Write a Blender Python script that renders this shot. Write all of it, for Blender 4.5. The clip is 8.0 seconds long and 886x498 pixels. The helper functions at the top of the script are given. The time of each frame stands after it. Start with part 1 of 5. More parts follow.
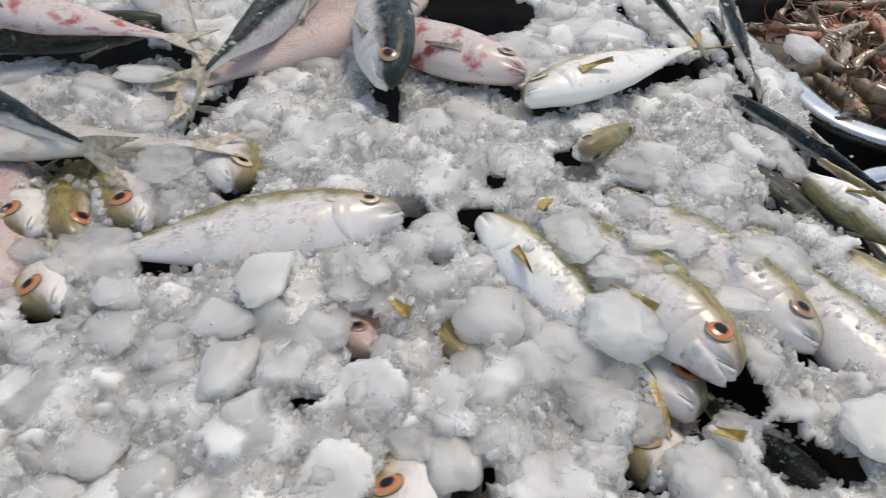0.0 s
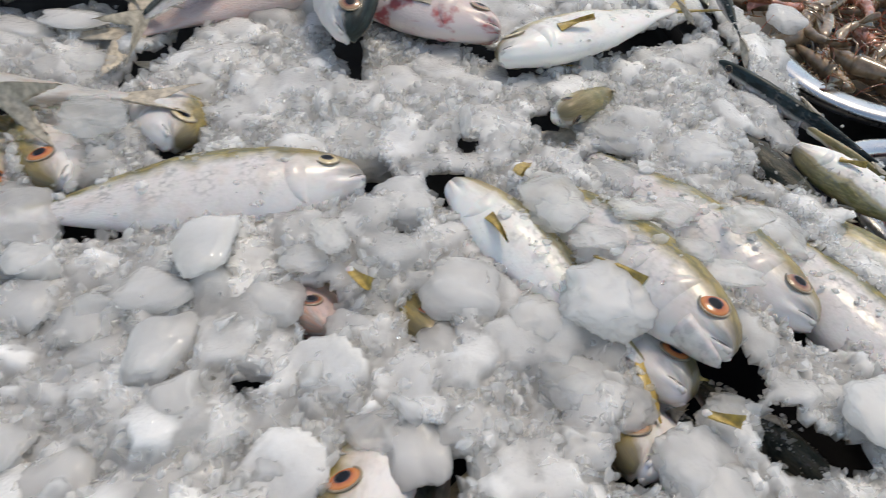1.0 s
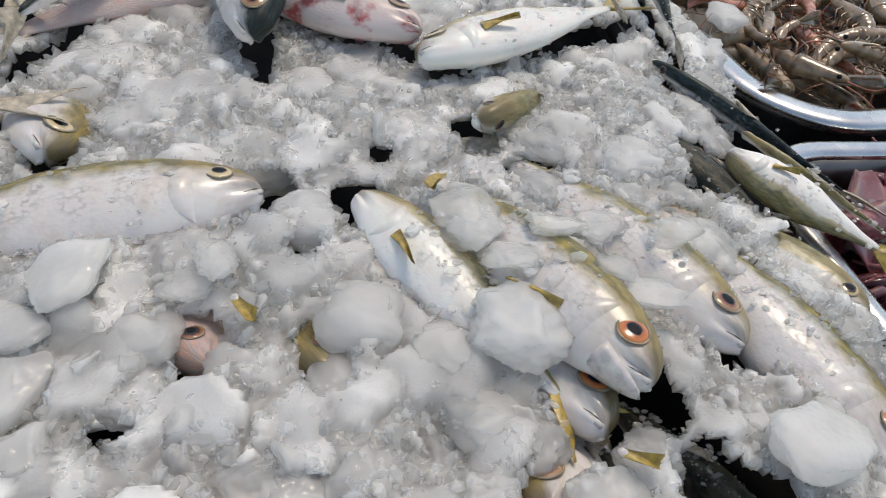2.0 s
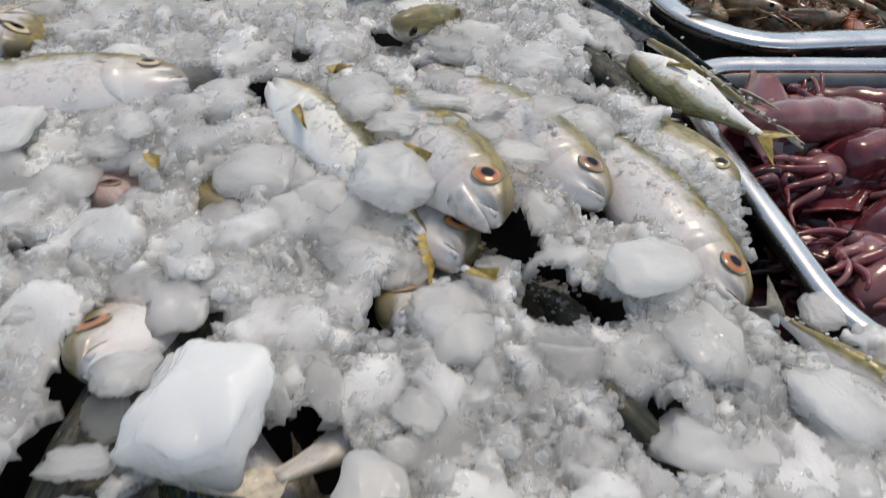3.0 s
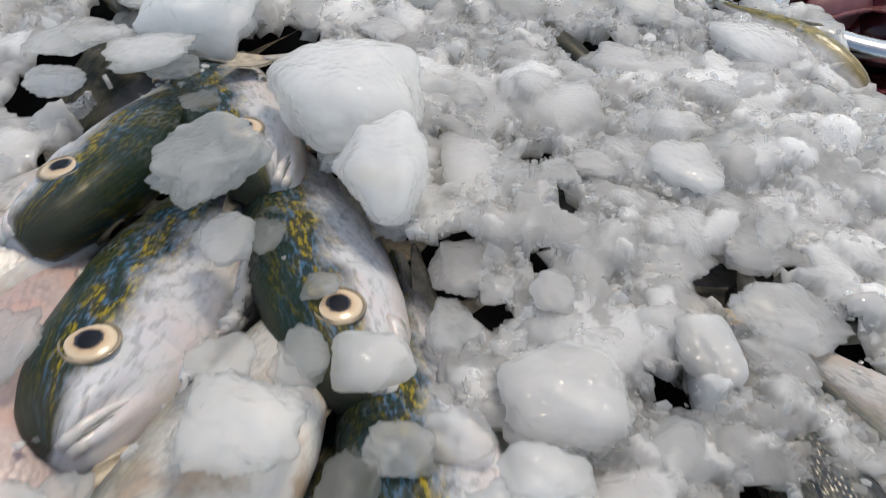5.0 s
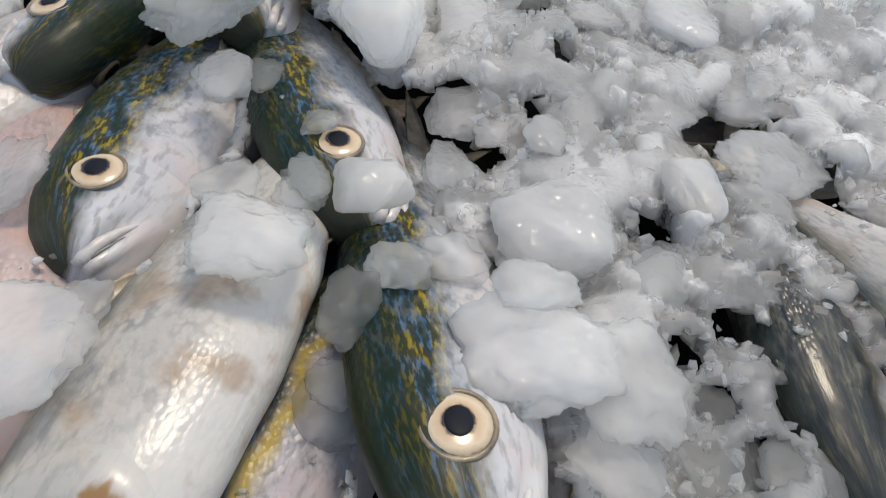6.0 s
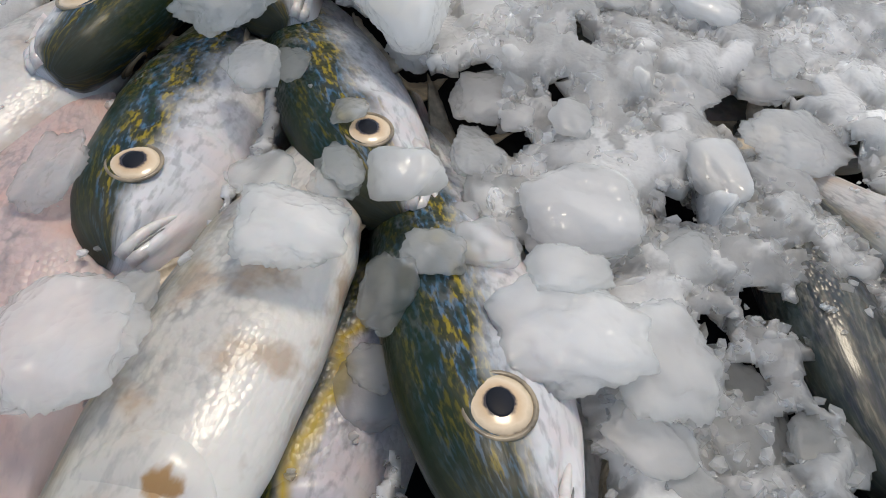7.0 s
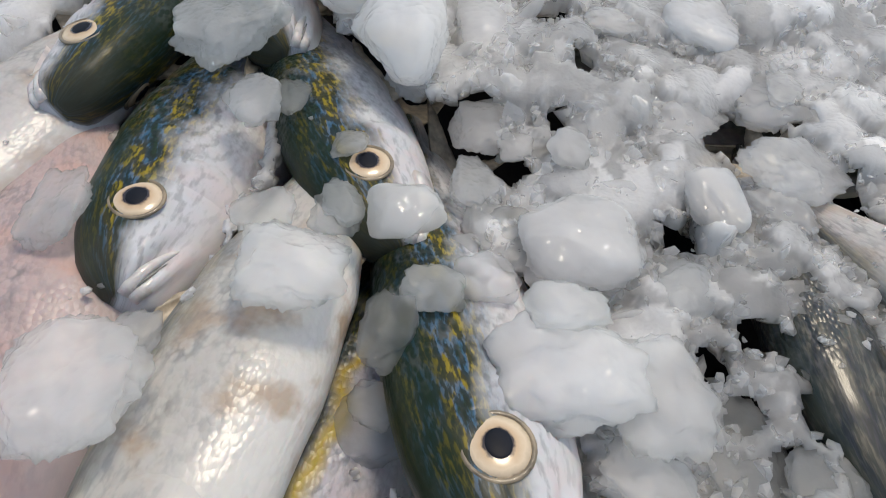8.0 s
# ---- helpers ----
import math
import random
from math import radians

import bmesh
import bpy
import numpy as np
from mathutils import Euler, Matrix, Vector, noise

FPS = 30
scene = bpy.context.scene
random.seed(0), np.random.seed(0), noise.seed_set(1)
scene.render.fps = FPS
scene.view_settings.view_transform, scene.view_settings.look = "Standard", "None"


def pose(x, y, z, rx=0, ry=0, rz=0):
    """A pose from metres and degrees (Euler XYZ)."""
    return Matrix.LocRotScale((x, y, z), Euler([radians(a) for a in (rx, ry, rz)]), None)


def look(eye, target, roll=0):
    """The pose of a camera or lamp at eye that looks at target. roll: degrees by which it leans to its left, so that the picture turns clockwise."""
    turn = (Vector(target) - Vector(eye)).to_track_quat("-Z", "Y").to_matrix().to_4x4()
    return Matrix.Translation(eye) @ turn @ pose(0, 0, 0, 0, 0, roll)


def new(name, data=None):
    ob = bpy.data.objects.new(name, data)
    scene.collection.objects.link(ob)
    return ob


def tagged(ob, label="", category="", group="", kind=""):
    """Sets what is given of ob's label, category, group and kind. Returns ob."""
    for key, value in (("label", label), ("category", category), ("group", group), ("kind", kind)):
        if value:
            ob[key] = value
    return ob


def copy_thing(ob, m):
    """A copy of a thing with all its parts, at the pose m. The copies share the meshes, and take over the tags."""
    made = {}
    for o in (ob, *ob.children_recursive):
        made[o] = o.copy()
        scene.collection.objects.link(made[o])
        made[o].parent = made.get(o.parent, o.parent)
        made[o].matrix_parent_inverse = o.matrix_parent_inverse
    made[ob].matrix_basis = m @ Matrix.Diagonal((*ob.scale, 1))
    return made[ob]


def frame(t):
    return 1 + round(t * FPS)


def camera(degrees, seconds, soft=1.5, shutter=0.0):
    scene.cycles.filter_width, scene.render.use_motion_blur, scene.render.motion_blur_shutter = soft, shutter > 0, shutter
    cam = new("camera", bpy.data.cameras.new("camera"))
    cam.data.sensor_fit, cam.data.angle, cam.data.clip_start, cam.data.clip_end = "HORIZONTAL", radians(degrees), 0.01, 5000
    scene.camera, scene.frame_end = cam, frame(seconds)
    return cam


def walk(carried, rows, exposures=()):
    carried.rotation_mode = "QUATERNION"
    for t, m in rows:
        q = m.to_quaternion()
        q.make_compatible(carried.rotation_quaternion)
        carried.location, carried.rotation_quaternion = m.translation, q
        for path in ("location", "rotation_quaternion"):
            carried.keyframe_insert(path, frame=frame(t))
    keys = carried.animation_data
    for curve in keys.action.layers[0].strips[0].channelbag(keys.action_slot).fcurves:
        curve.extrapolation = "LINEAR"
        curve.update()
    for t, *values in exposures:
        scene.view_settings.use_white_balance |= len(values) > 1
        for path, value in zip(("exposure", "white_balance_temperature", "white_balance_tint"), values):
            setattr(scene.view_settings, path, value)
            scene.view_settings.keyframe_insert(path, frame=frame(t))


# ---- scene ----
cam = camera(67.0, 8.0, soft=1.0, shutter=0.25)
PATH = [
    (0, (-0.006, -0.004, 0.369), (0.13, 1.453, -0.995), 4.4),
    (0.5, (-0.046, -0.012, 0.361), (0.05, 1.449, -1.001), 5.9),
    (1, (-0.004, 0.017, 0.336), (0.238, 1.439, -1.05), 7.9),
    (2.3, (0.053, 0.043, 0.327), (0.409, 1.443, -1.057), 9.1),
    (2.5, (0.078, 0.022, 0.326), (0.424, 1.424, -1.058), 7.5),
    (3, (0.097, -0.041, 0.311), (0.322, 1.389, -1.07), 6.2),
    (3.5, (0.107, -0.096, 0.276), (0.266, 1.292, -1.155), 4.9),
    (4, (0.125, -0.13, 0.259), (0.25, 1.249, -1.184), 3.5),
    (4.5, (0.133, -0.157, 0.241), (0.223, 1.222, -1.205), 1.7),
    (5, (0.133, -0.184, 0.24), (0.207, 1.223, -1.18), 3.2),
    (5.2, (0.131, -0.198, 0.234), (0.195, 1.19, -1.205), 4.3),
    (6.3, (0.13, -0.203, 0.234), (0.259, 0.924, -1.412), 6.5),
    (6.5, (0.129, -0.206, 0.234), (0.223, 0.919, -1.417), 4.8),
    (7, (0.124, -0.201, 0.238), (0.222, 0.916, -1.418), 4.4),
    (7.5, (0.121, -0.201, 0.241), (0.237, 0.916, -1.414), 5.9),
    (8, (0.125, -0.195, 0.244), (0.212, 0.928, -1.409), 3.6),
]
walk(cam, [(t, look(eye, target, roll)) for t, eye, target, roll in PATH], [(0.0, 0.52, 7950, 8), (1.0, 0.48, 7950, 8), (2.5, 0.40, 7950, 8), (3.5, 0.42, 7950, 8), (4.0, 0.48, 7950, 8), (5.0, 0.48, 7900, 8), (6.5, 0.42, 7700, 8), (8.0, 0.42, 7700, 8)])

# ---- world, sun and exposure ----
world = bpy.data.worlds.new("sky")
scene.world = world
world.use_nodes = True
wn, wl = world.node_tree.nodes, world.node_tree.links
sky = wn.new("ShaderNodeTexSky")
sky.sky_type, sky.sun_disc = "NISHITA", False
sky.sun_elevation, sky.sun_rotation = radians(65), radians(36)
wl.new(sky.outputs["Color"], wn["Background"].inputs["Color"])
wn["Background"].inputs["Strength"].default_value = 0.15
sun_data = bpy.data.lights.new("sun", "SUN")
sun_data.energy, sun_data.angle, sun_data.color = 1.25, radians(15), (1.0, 0.95, 0.88)
sun = new("sun", sun_data)
sun.matrix_world = look((0.55, 0.75, 2.0), (0, 0, 0))

# ---- helpers of this place ----
rng = np.random.default_rng(7)


def link(nt, a, b):
    nt.links.new(a, b)


def node(nt, kind, **values):
    n = nt.nodes.new(kind)
    for key, value in values.items():
        n.inputs[key].default_value = value
    return n


def material(name):
    m = bpy.data.materials.new(name)
    m.use_nodes = True
    return m, m.node_tree, m.node_tree.nodes["Principled BSDF"]


def ramp(nt, fac, *stops):
    r = nt.nodes.new("ShaderNodeValToRGB")
    while len(r.color_ramp.elements) < len(stops):
        r.color_ramp.elements.new(0.5)
    for e, (p, c) in zip(r.color_ramp.elements, stops):
        e.position = p
        e.color = (*c, 1) if len(c) == 3 else c
    link(nt, fac, r.inputs["Fac"])
    return r.outputs["Color"]


def mix(nt, fac, a, b, mode="MIX"):
    n = nt.nodes.new("ShaderNodeMix")
    n.data_type, n.blend_type = "RGBA", mode
    for socket, v in ((n.inputs[0], fac), (n.inputs[6], a), (n.inputs[7], b)):
        if hasattr(v, "is_linked"):
            link(nt, v, socket)
        elif isinstance(v, tuple):
            socket.default_value = (*v, 1)
        else:
            socket.default_value = v
    return n.outputs[2]


def maths(nt, op, a, b=0.0):
    n = nt.nodes.new("ShaderNodeMath")
    n.operation = op
    for socket, v in ((n.inputs[0], a), (n.inputs[1], b)):
        if hasattr(v, "is_linked"):
            link(nt, v, socket)
        else:
            socket.default_value = v
    return n.outputs[0]


def tex(nt, kind, scale, vector=None, detail=3.0):
    n = nt.nodes.new("ShaderNodeTexNoise" if kind == "noise" else "ShaderNodeTexVoronoi")
    n.inputs["Scale"].default_value = scale
    if kind == "noise":
        n.inputs["Detail"].default_value = detail
    if vector is not None:
        link(nt, vector, n.inputs["Vector"])
    return n


def bump(nt, height, bs, strength, distance, after=None):
    b = node(nt, "ShaderNodeBump", Strength=strength, Distance=distance)
    link(nt, height, b.inputs["Height"])
    if after is not None:
        link(nt, after, b.inputs["Normal"])
    link(nt, b.outputs["Normal"], bs.inputs["Normal"])
    link(nt, b.outputs["Normal"], bs.inputs["Coat Normal"])
    return b.outputs["Normal"]


def mesh_of(name, verts, faces, mat, smooth=True, uvs=None):
    me = bpy.data.meshes.new(name)
    me.from_pydata([tuple(map(float, v)) for v in verts], [], [tuple(map(int, f)) for f in faces])
    if mat:
        me.materials.append(mat)
    if smooth:
        me.polygons.foreach_set("use_smooth", [True] * len(me.polygons))
    if uvs is not None:
        idx = np.zeros(len(me.loops), dtype=np.int32)
        me.loops.foreach_get("vertex_index", idx)
        for layer, values in uvs.items():
            lay = me.uv_layers.new(name=layer)
            lay.data.foreach_set("uv", np.asarray(values, dtype=np.float32)[idx].ravel())
    me.update()
    return me


def part(name, me, parent, label="", m=None):
    ob = new(name, me)
    ob.parent = parent
    if m is not None:
        ob.matrix_local = m
    if label:
        ob["label"] = label
    return ob


def surface(x, y):
    """Mean height of the heaped ice."""
    return 0.094 + 0.055 * max(0.0, y)


# ---- materials ----
def ice_material(name, clear_low, clear_high, grain, attribute="", relief=1.0, depth=0.015, tint=(0.955, 0.95, 0.92), solid=(0.6, 0.95)):
    """Wet ice: cloudy inside, clear where it melts, with small bright facets on its wet skin."""
    m, nt, bs = material(name)
    co = nt.nodes.new("ShaderNodeTexCoord").outputs["Object"]
    geo = nt.nodes.new("ShaderNodeNewGeometry")
    info = nt.nodes.new("ShaderNodeObjectInfo")
    cloud = tex(nt, "noise", 45, co, 3).outputs["Fac"]
    pick = maths(nt, "FRACT", maths(nt, "ADD", geo.outputs["Random Per Island"], info.outputs["Random"]))
    if attribute:
        pick = nt.nodes.new("ShaderNodeAttribute")
        pick.attribute_name = attribute
        pick = pick.outputs["Fac"]
    mixed = maths(nt, "ADD", maths(nt, "MULTIPLY", cloud, 0.4), maths(nt, "MULTIPLY", pick, 0.65))
    low = tuple(c * 0.95 for c in tint)
    high = tuple(min(0.99, c * 1.03) for c in tint)
    col = ramp(nt, mixed, (0.2, low), (0.5, tint), (0.85, high))
    link(nt, col, bs.inputs["Base Color"])
    clear = nt.nodes.new("ShaderNodeMapRange")
    clear.inputs["From Min"].default_value, clear.inputs["From Max"].default_value = 0.25, 0.8
    clear.inputs["To Min"].default_value, clear.inputs["To Max"].default_value = clear_high, clear_low
    link(nt, mixed, clear.inputs["Value"])
    link(nt, clear.outputs["Result"], bs.inputs["Transmission Weight"])
    body = nt.nodes.new("ShaderNodeMapRange")
    body.inputs["From Min"].default_value, body.inputs["From Max"].default_value = 0.25, 0.8
    body.inputs["To Min"].default_value, body.inputs["To Max"].default_value = solid
    link(nt, mixed, body.inputs["Value"])
    link(nt, body.outputs["Result"], bs.inputs["Alpha"])
    bs.inputs["IOR"].default_value = 1.31
    rough = tex(nt, "noise", 160, co, 3).outputs["Fac"]
    link(nt, ramp(nt, rough, (0.35, (0.30,) * 3), (0.7, (0.48,) * 3)), bs.inputs["Roughness"])
    bs.inputs["Specular IOR Level"].default_value = 0.35
    bs.inputs["Coat Weight"].default_value = 0.8
    bs.inputs["Coat IOR"].default_value = 1.33
    bs.inputs["Coat Roughness"].default_value = 0.10
    bs.inputs["Subsurface Weight"].default_value = 1.0
    bs.inputs["Subsurface Radius"].default_value = (1.0, 1.05, 1.1)
    bs.inputs["Subsurface Scale"].default_value = depth
    soft = node(nt, "ShaderNodeBump", Strength=0.30 * relief, Distance=0.0016)
    link(nt, tex(nt, "noise", 170 * grain, co, 3).outputs["Fac"], soft.inputs["Height"])
    frost = node(nt, "ShaderNodeBump", Strength=max(0.03, 0.45 * (relief - 0.35)), Distance=0.0006)
    link(nt, tex(nt, "noise", 900, co, 3).outputs["Fac"], frost.inputs["Height"])
    link(nt, soft.outputs["Normal"], frost.inputs["Normal"])
    link(nt, frost.outputs["Normal"], bs.inputs["Normal"])
    facet = node(nt, "ShaderNodeBump", Strength=0.75, Distance=0.0010)
    link(nt, tex(nt, "voronoi", 430 * grain + 60, co).outputs["Distance"], facet.inputs["Height"])
    link(nt, soft.outputs["Normal"], facet.inputs["Normal"])
    link(nt, facet.outputs["Normal"], bs.inputs["Coat Normal"])
    return m


ICE_WHITE = ice_material("cloudy_ice", 0.0, 0.08, 0.6, relief=0.15, depth=0.045, tint=(0.972, 0.972, 0.945), solid=(0.66, 0.88))
ICE_MILKY = ice_material("milky_ice", 0.08, 0.30, 0.8, relief=0.35, depth=0.024, tint=(0.925, 0.925, 0.90), solid=(0.32, 0.66))
ICE_CLEAR = ice_material("clear_ice", 0.30, 0.60, 1.1, relief=0.9, depth=0.012, tint=(0.62, 0.63, 0.62), solid=(0.30, 0.50))
ICE_SLUSH = ice_material("slush_ice", 0.30, 0.70, 1.2, relief=0.4, depth=0.010, tint=(0.96, 0.955, 0.93), solid=(0.20, 0.50))
ICE_GRAIN = ice_material("grain_ice", 0.15, 0.45, 1.2, relief=0.4, depth=0.006, solid=(0.35, 0.75))
ICE_BED = ice_material("frozen_bed_ice", 0.02, 0.40, 1.2, "cloudiness", relief=1.3, depth=0.02, tint=(0.96, 0.955, 0.93), solid=(0.50, 0.97))


def skin(name, back_a, back_b, flank, belly, blush=(0.75, 0.45, 0.40), blush_amount=0.15, line=0.62, stripe=0.0, spots=0.5, fleck=0.3, gloss=0.22, head=0.0, stain=None, relief=0.22, shine=0.3, patchwork=False):
    """Fish skin: 'body' UV holds the way along the fish and from belly (0) to back (1); 'scale' UV is in metres."""
    m, nt, bs = material(name)
    uv = nt.nodes.new("ShaderNodeUVMap")
    uv.uv_map = "body"
    sc = nt.nodes.new("ShaderNodeUVMap")
    sc.uv_map = "scale"
    sep = nt.nodes.new("ShaderNodeSeparateXYZ")
    link(nt, uv.outputs["UV"], sep.inputs["Vector"])
    along, up = sep.outputs["X"], sep.outputs["Y"]
    map1 = nt.nodes.new("ShaderNodeMapping")
    map1.inputs["Scale"].default_value = (0.55, 1.3, 1.0)
    link(nt, sc.outputs["UV"], map1.inputs["Vector"])
    info = nt.nodes.new("ShaderNodeObjectInfo")
    big = tex(nt, "noise", 60, sc.outputs["UV"], 4).outputs["Fac"]
    mott = tex(nt, "noise", 150, map1.outputs["Vector"], 4).outputs["Fac"]
    map3 = nt.nodes.new("ShaderNodeMapping")
    map3.inputs["Scale"].default_value = (0.3, 1.5, 1.0)
    link(nt, sc.outputs["UV"], map3.inputs["Vector"])
    fine = tex(nt, "noise", 620, map3.outputs["Vector"], 3).outputs["Fac"]
    if patchwork:
        # wavy patches of blue and gold with dark scale edges
        skew = nt.nodes.new("ShaderNodeMapping")
        skew.inputs["Rotation"].default_value = (0, 0, radians(28))
        skew.inputs["Scale"].default_value = (0.42, 1.35, 1.0)
        link(nt, sc.outputs["UV"], skew.inputs["Vector"])
        blotch = tex(nt, "noise", 150, skew.outputs["Vector"], 5).outputs["Fac"]
        grey_blue = tuple(0.5 * c + 0.09 for c in back_b)
        back = ramp(nt, blotch, (0.36, (0.012, 0.030, 0.014)), (0.43, back_b), (0.49, grey_blue), (0.53, back_a), (0.60, tuple(c * 1.5 for c in back_a)), (0.68, (0.03, 0.04, 0.012)))
        dash = tex(nt, "noise", 560, skew.outputs["Vector"], 4).outputs["Fac"]
        back = mix(nt, maths(nt, "MULTIPLY", ramp(nt, dash, (0.42, (0, 0, 0)), (0.52, (1, 1, 1))), fleck), back, (0.010, 0.018, 0.012))
        back = mix(nt, maths(nt, "MULTIPLY", ramp(nt, maths(nt, "ADD", up, maths(nt, "MULTIPLY", blotch, 0.2)), (0.94, (0, 0, 0)), (1.06, (1, 1, 1))), 0.75), back, (0.010, 0.022, 0.010))
    else:
        back = mix(nt, ramp(nt, mott, (0.42, (0, 0, 0)), (0.56, (1, 1, 1))), back_a, back_b)
        back = mix(nt, maths(nt, "MULTIPLY", ramp(nt, fine, (0.39, (0, 0, 0)), (0.53, (1, 1, 1))), fleck), back, (0.010, 0.018, 0.012))
    back = mix(nt, maths(nt, "MULTIPLY", ramp(nt, up, (0.98, (0, 0, 0)), (1.0, (1, 1, 1))), fleck), back, (0.010, 0.020, 0.008))
    back = mix(nt, maths(nt, "MULTIPLY", ramp(nt, along, (0.03, (1, 1, 1)), (0.10, (0, 0, 0))), 0.85 * fleck), back, (0.05, 0.05, 0.035))
    side = mix(nt, ramp(nt, up, (0.12, (0, 0, 0)), (0.45, (1, 1, 1))), belly, flank)
    side = mix(nt, maths(nt, "MULTIPLY", ramp(nt, big, (0.52, (0, 0, 0)), (0.64, (1, 1, 1))), blush_amount), side, blush)
    speck = maths(nt, "MULTIPLY", ramp(nt, tex(nt, "noise", 300, map1.outputs["Vector"], 5).outputs["Fac"], (0.50, (0, 0, 0)), (0.63, (1, 1, 1))), spots)
    side = mix(nt, maths(nt, "MULTIPLY", speck, ramp(nt, up, (0.12, (0.1, 0.1, 0.1)), (0.62, (1, 1, 1)))), side, (0.13, 0.14, 0.15))
    edge = maths(nt, "ADD", up, maths(nt, "MULTIPLY", maths(nt, "SUBTRACT", big, 0.5), 0.35))
    mask = ramp(nt, edge, (line - 0.08, (0, 0, 0)), (line + 0.10, (1, 1, 1)))
    col = mix(nt, mask, side, back)
    if stripe:
        band = ramp(nt, edge, (line - 0.07, (0, 0, 0)), (line, (1, 1, 1)), (line + 0.07, (0, 0, 0)))
        col = mix(nt, maths(nt, "MULTIPLY", band, stripe), col, (0.42, 0.30, 0.04))
    if head:
        face = maths(nt, "MULTIPLY", ramp(nt, along, (0.17, (1, 1, 1)), (0.27, (0, 0, 0))), ramp(nt, maths(nt, "ADD", up, maths(nt, "MULTIPLY", maths(nt, "SUBTRACT", mott, 0.5), 0.5)), (0.36, (0, 0, 0)), (0.66, (1, 1, 1))))
        col = mix(nt, maths(nt, "MULTIPLY", face, head), col, mix(nt, ramp(nt, big, (0.4, (0, 0, 0)), (0.6, (1, 1, 1))), (0.36, 0.25, 0.09), (0.22, 0.15, 0.08)))
        tip = maths(nt, "MULTIPLY", ramp(nt, along, (0.02, (1, 1, 1)), (0.075, (0, 0, 0))), ramp(nt, up, (0.35, (0, 0, 0)), (0.6, (1, 1, 1))))
        col = mix(nt, maths(nt, "MULTIPLY", tip, head), col, (0.10, 0.085, 0.07))
    if stain:
        far = maths(nt, "ADD", maths(nt, "ABSOLUTE", maths(nt, "SUBTRACT", along, stain[0])), maths(nt, "MULTIPLY", maths(nt, "ABSOLUTE", maths(nt, "SUBTRACT", up, stain[1])), 0.22))
        far = maths(nt, "ADD", far, maths(nt, "MULTIPLY", maths(nt, "SUBTRACT", mott, 0.5), 0.05))
        col = mix(nt, ramp(nt, far, (0.018, (0.9, 0.9, 0.9)), (0.026, (0, 0, 0))), col, (0.30, 0.15, 0.035))
    # worn scales: thin dark rims that come and go over the flank
    lay = nt.nodes.new("ShaderNodeMapping")
    lay.inputs["Scale"].default_value = (0.75, 1.3, 1.0)
    link(nt, sc.outputs["UV"], lay.inputs["Vector"])
    plates = tex(nt, "voronoi", 430, lay.outputs["Vector"]).outputs["Distance"]
    worn = maths(nt, "MULTIPLY", ramp(nt, plates, (0.45, (0, 0, 0)), (0.72, (1, 1, 1))), ramp(nt, tex(nt, "noise", 85, sc.outputs["UV"], 3).outputs["Fac"], (0.45, (0, 0, 0)), (0.62, (1, 1, 1))))
    worn = maths(nt, "MULTIPLY", worn, ramp(nt, along, (0.18, (0.15, 0.15, 0.15)), (0.3, (1, 1, 1))))
    worn = maths(nt, "MULTIPLY", worn, ramp(nt, up, (0.15, (0.2, 0.2, 0.2)), (0.5, (1, 1, 1))))
    col = mix(nt, maths(nt, "MULTIPLY", worn, 0.5), col, (0.16, 0.16, 0.16))
    link(nt, col, bs.inputs["Base Color"])
    bs.inputs["Metallic"].default_value = 0.0
    link(nt, ramp(nt, big, (0.3, (0.32,) * 3), (0.7, (0.5,) * 3)), bs.inputs["Roughness"])
    bs.inputs["Specular IOR Level"].default_value = shine
    bs.inputs["Coat Weight"].default_value = gloss
    bs.inputs["Coat Roughness"].default_value = 0.18
    bs.inputs["Subsurface Weight"].default_value = 0.12
    bs.inputs["Subsurface Scale"].default_value = 0.003
    map2 = nt.nodes.new("ShaderNodeMapping")
    map2.inputs["Scale"].default_value = (0.8, 1.25, 1.0)
    link(nt, sc.outputs["UV"], map2.inputs["Vector"])
    scales = tex(nt, "voronoi", 520, map2.outputs["Vector"]).outputs["Distance"]
    body_only = ramp(nt, along, (0.2, (0, 0, 0)), (0.3, (1, 1, 1)))
    first = bump(nt, maths(nt, "MULTIPLY", scales, body_only), bs, relief, 0.0009)
    bump(nt, fine, bs, 0.12, 0.0005, first)
    return m


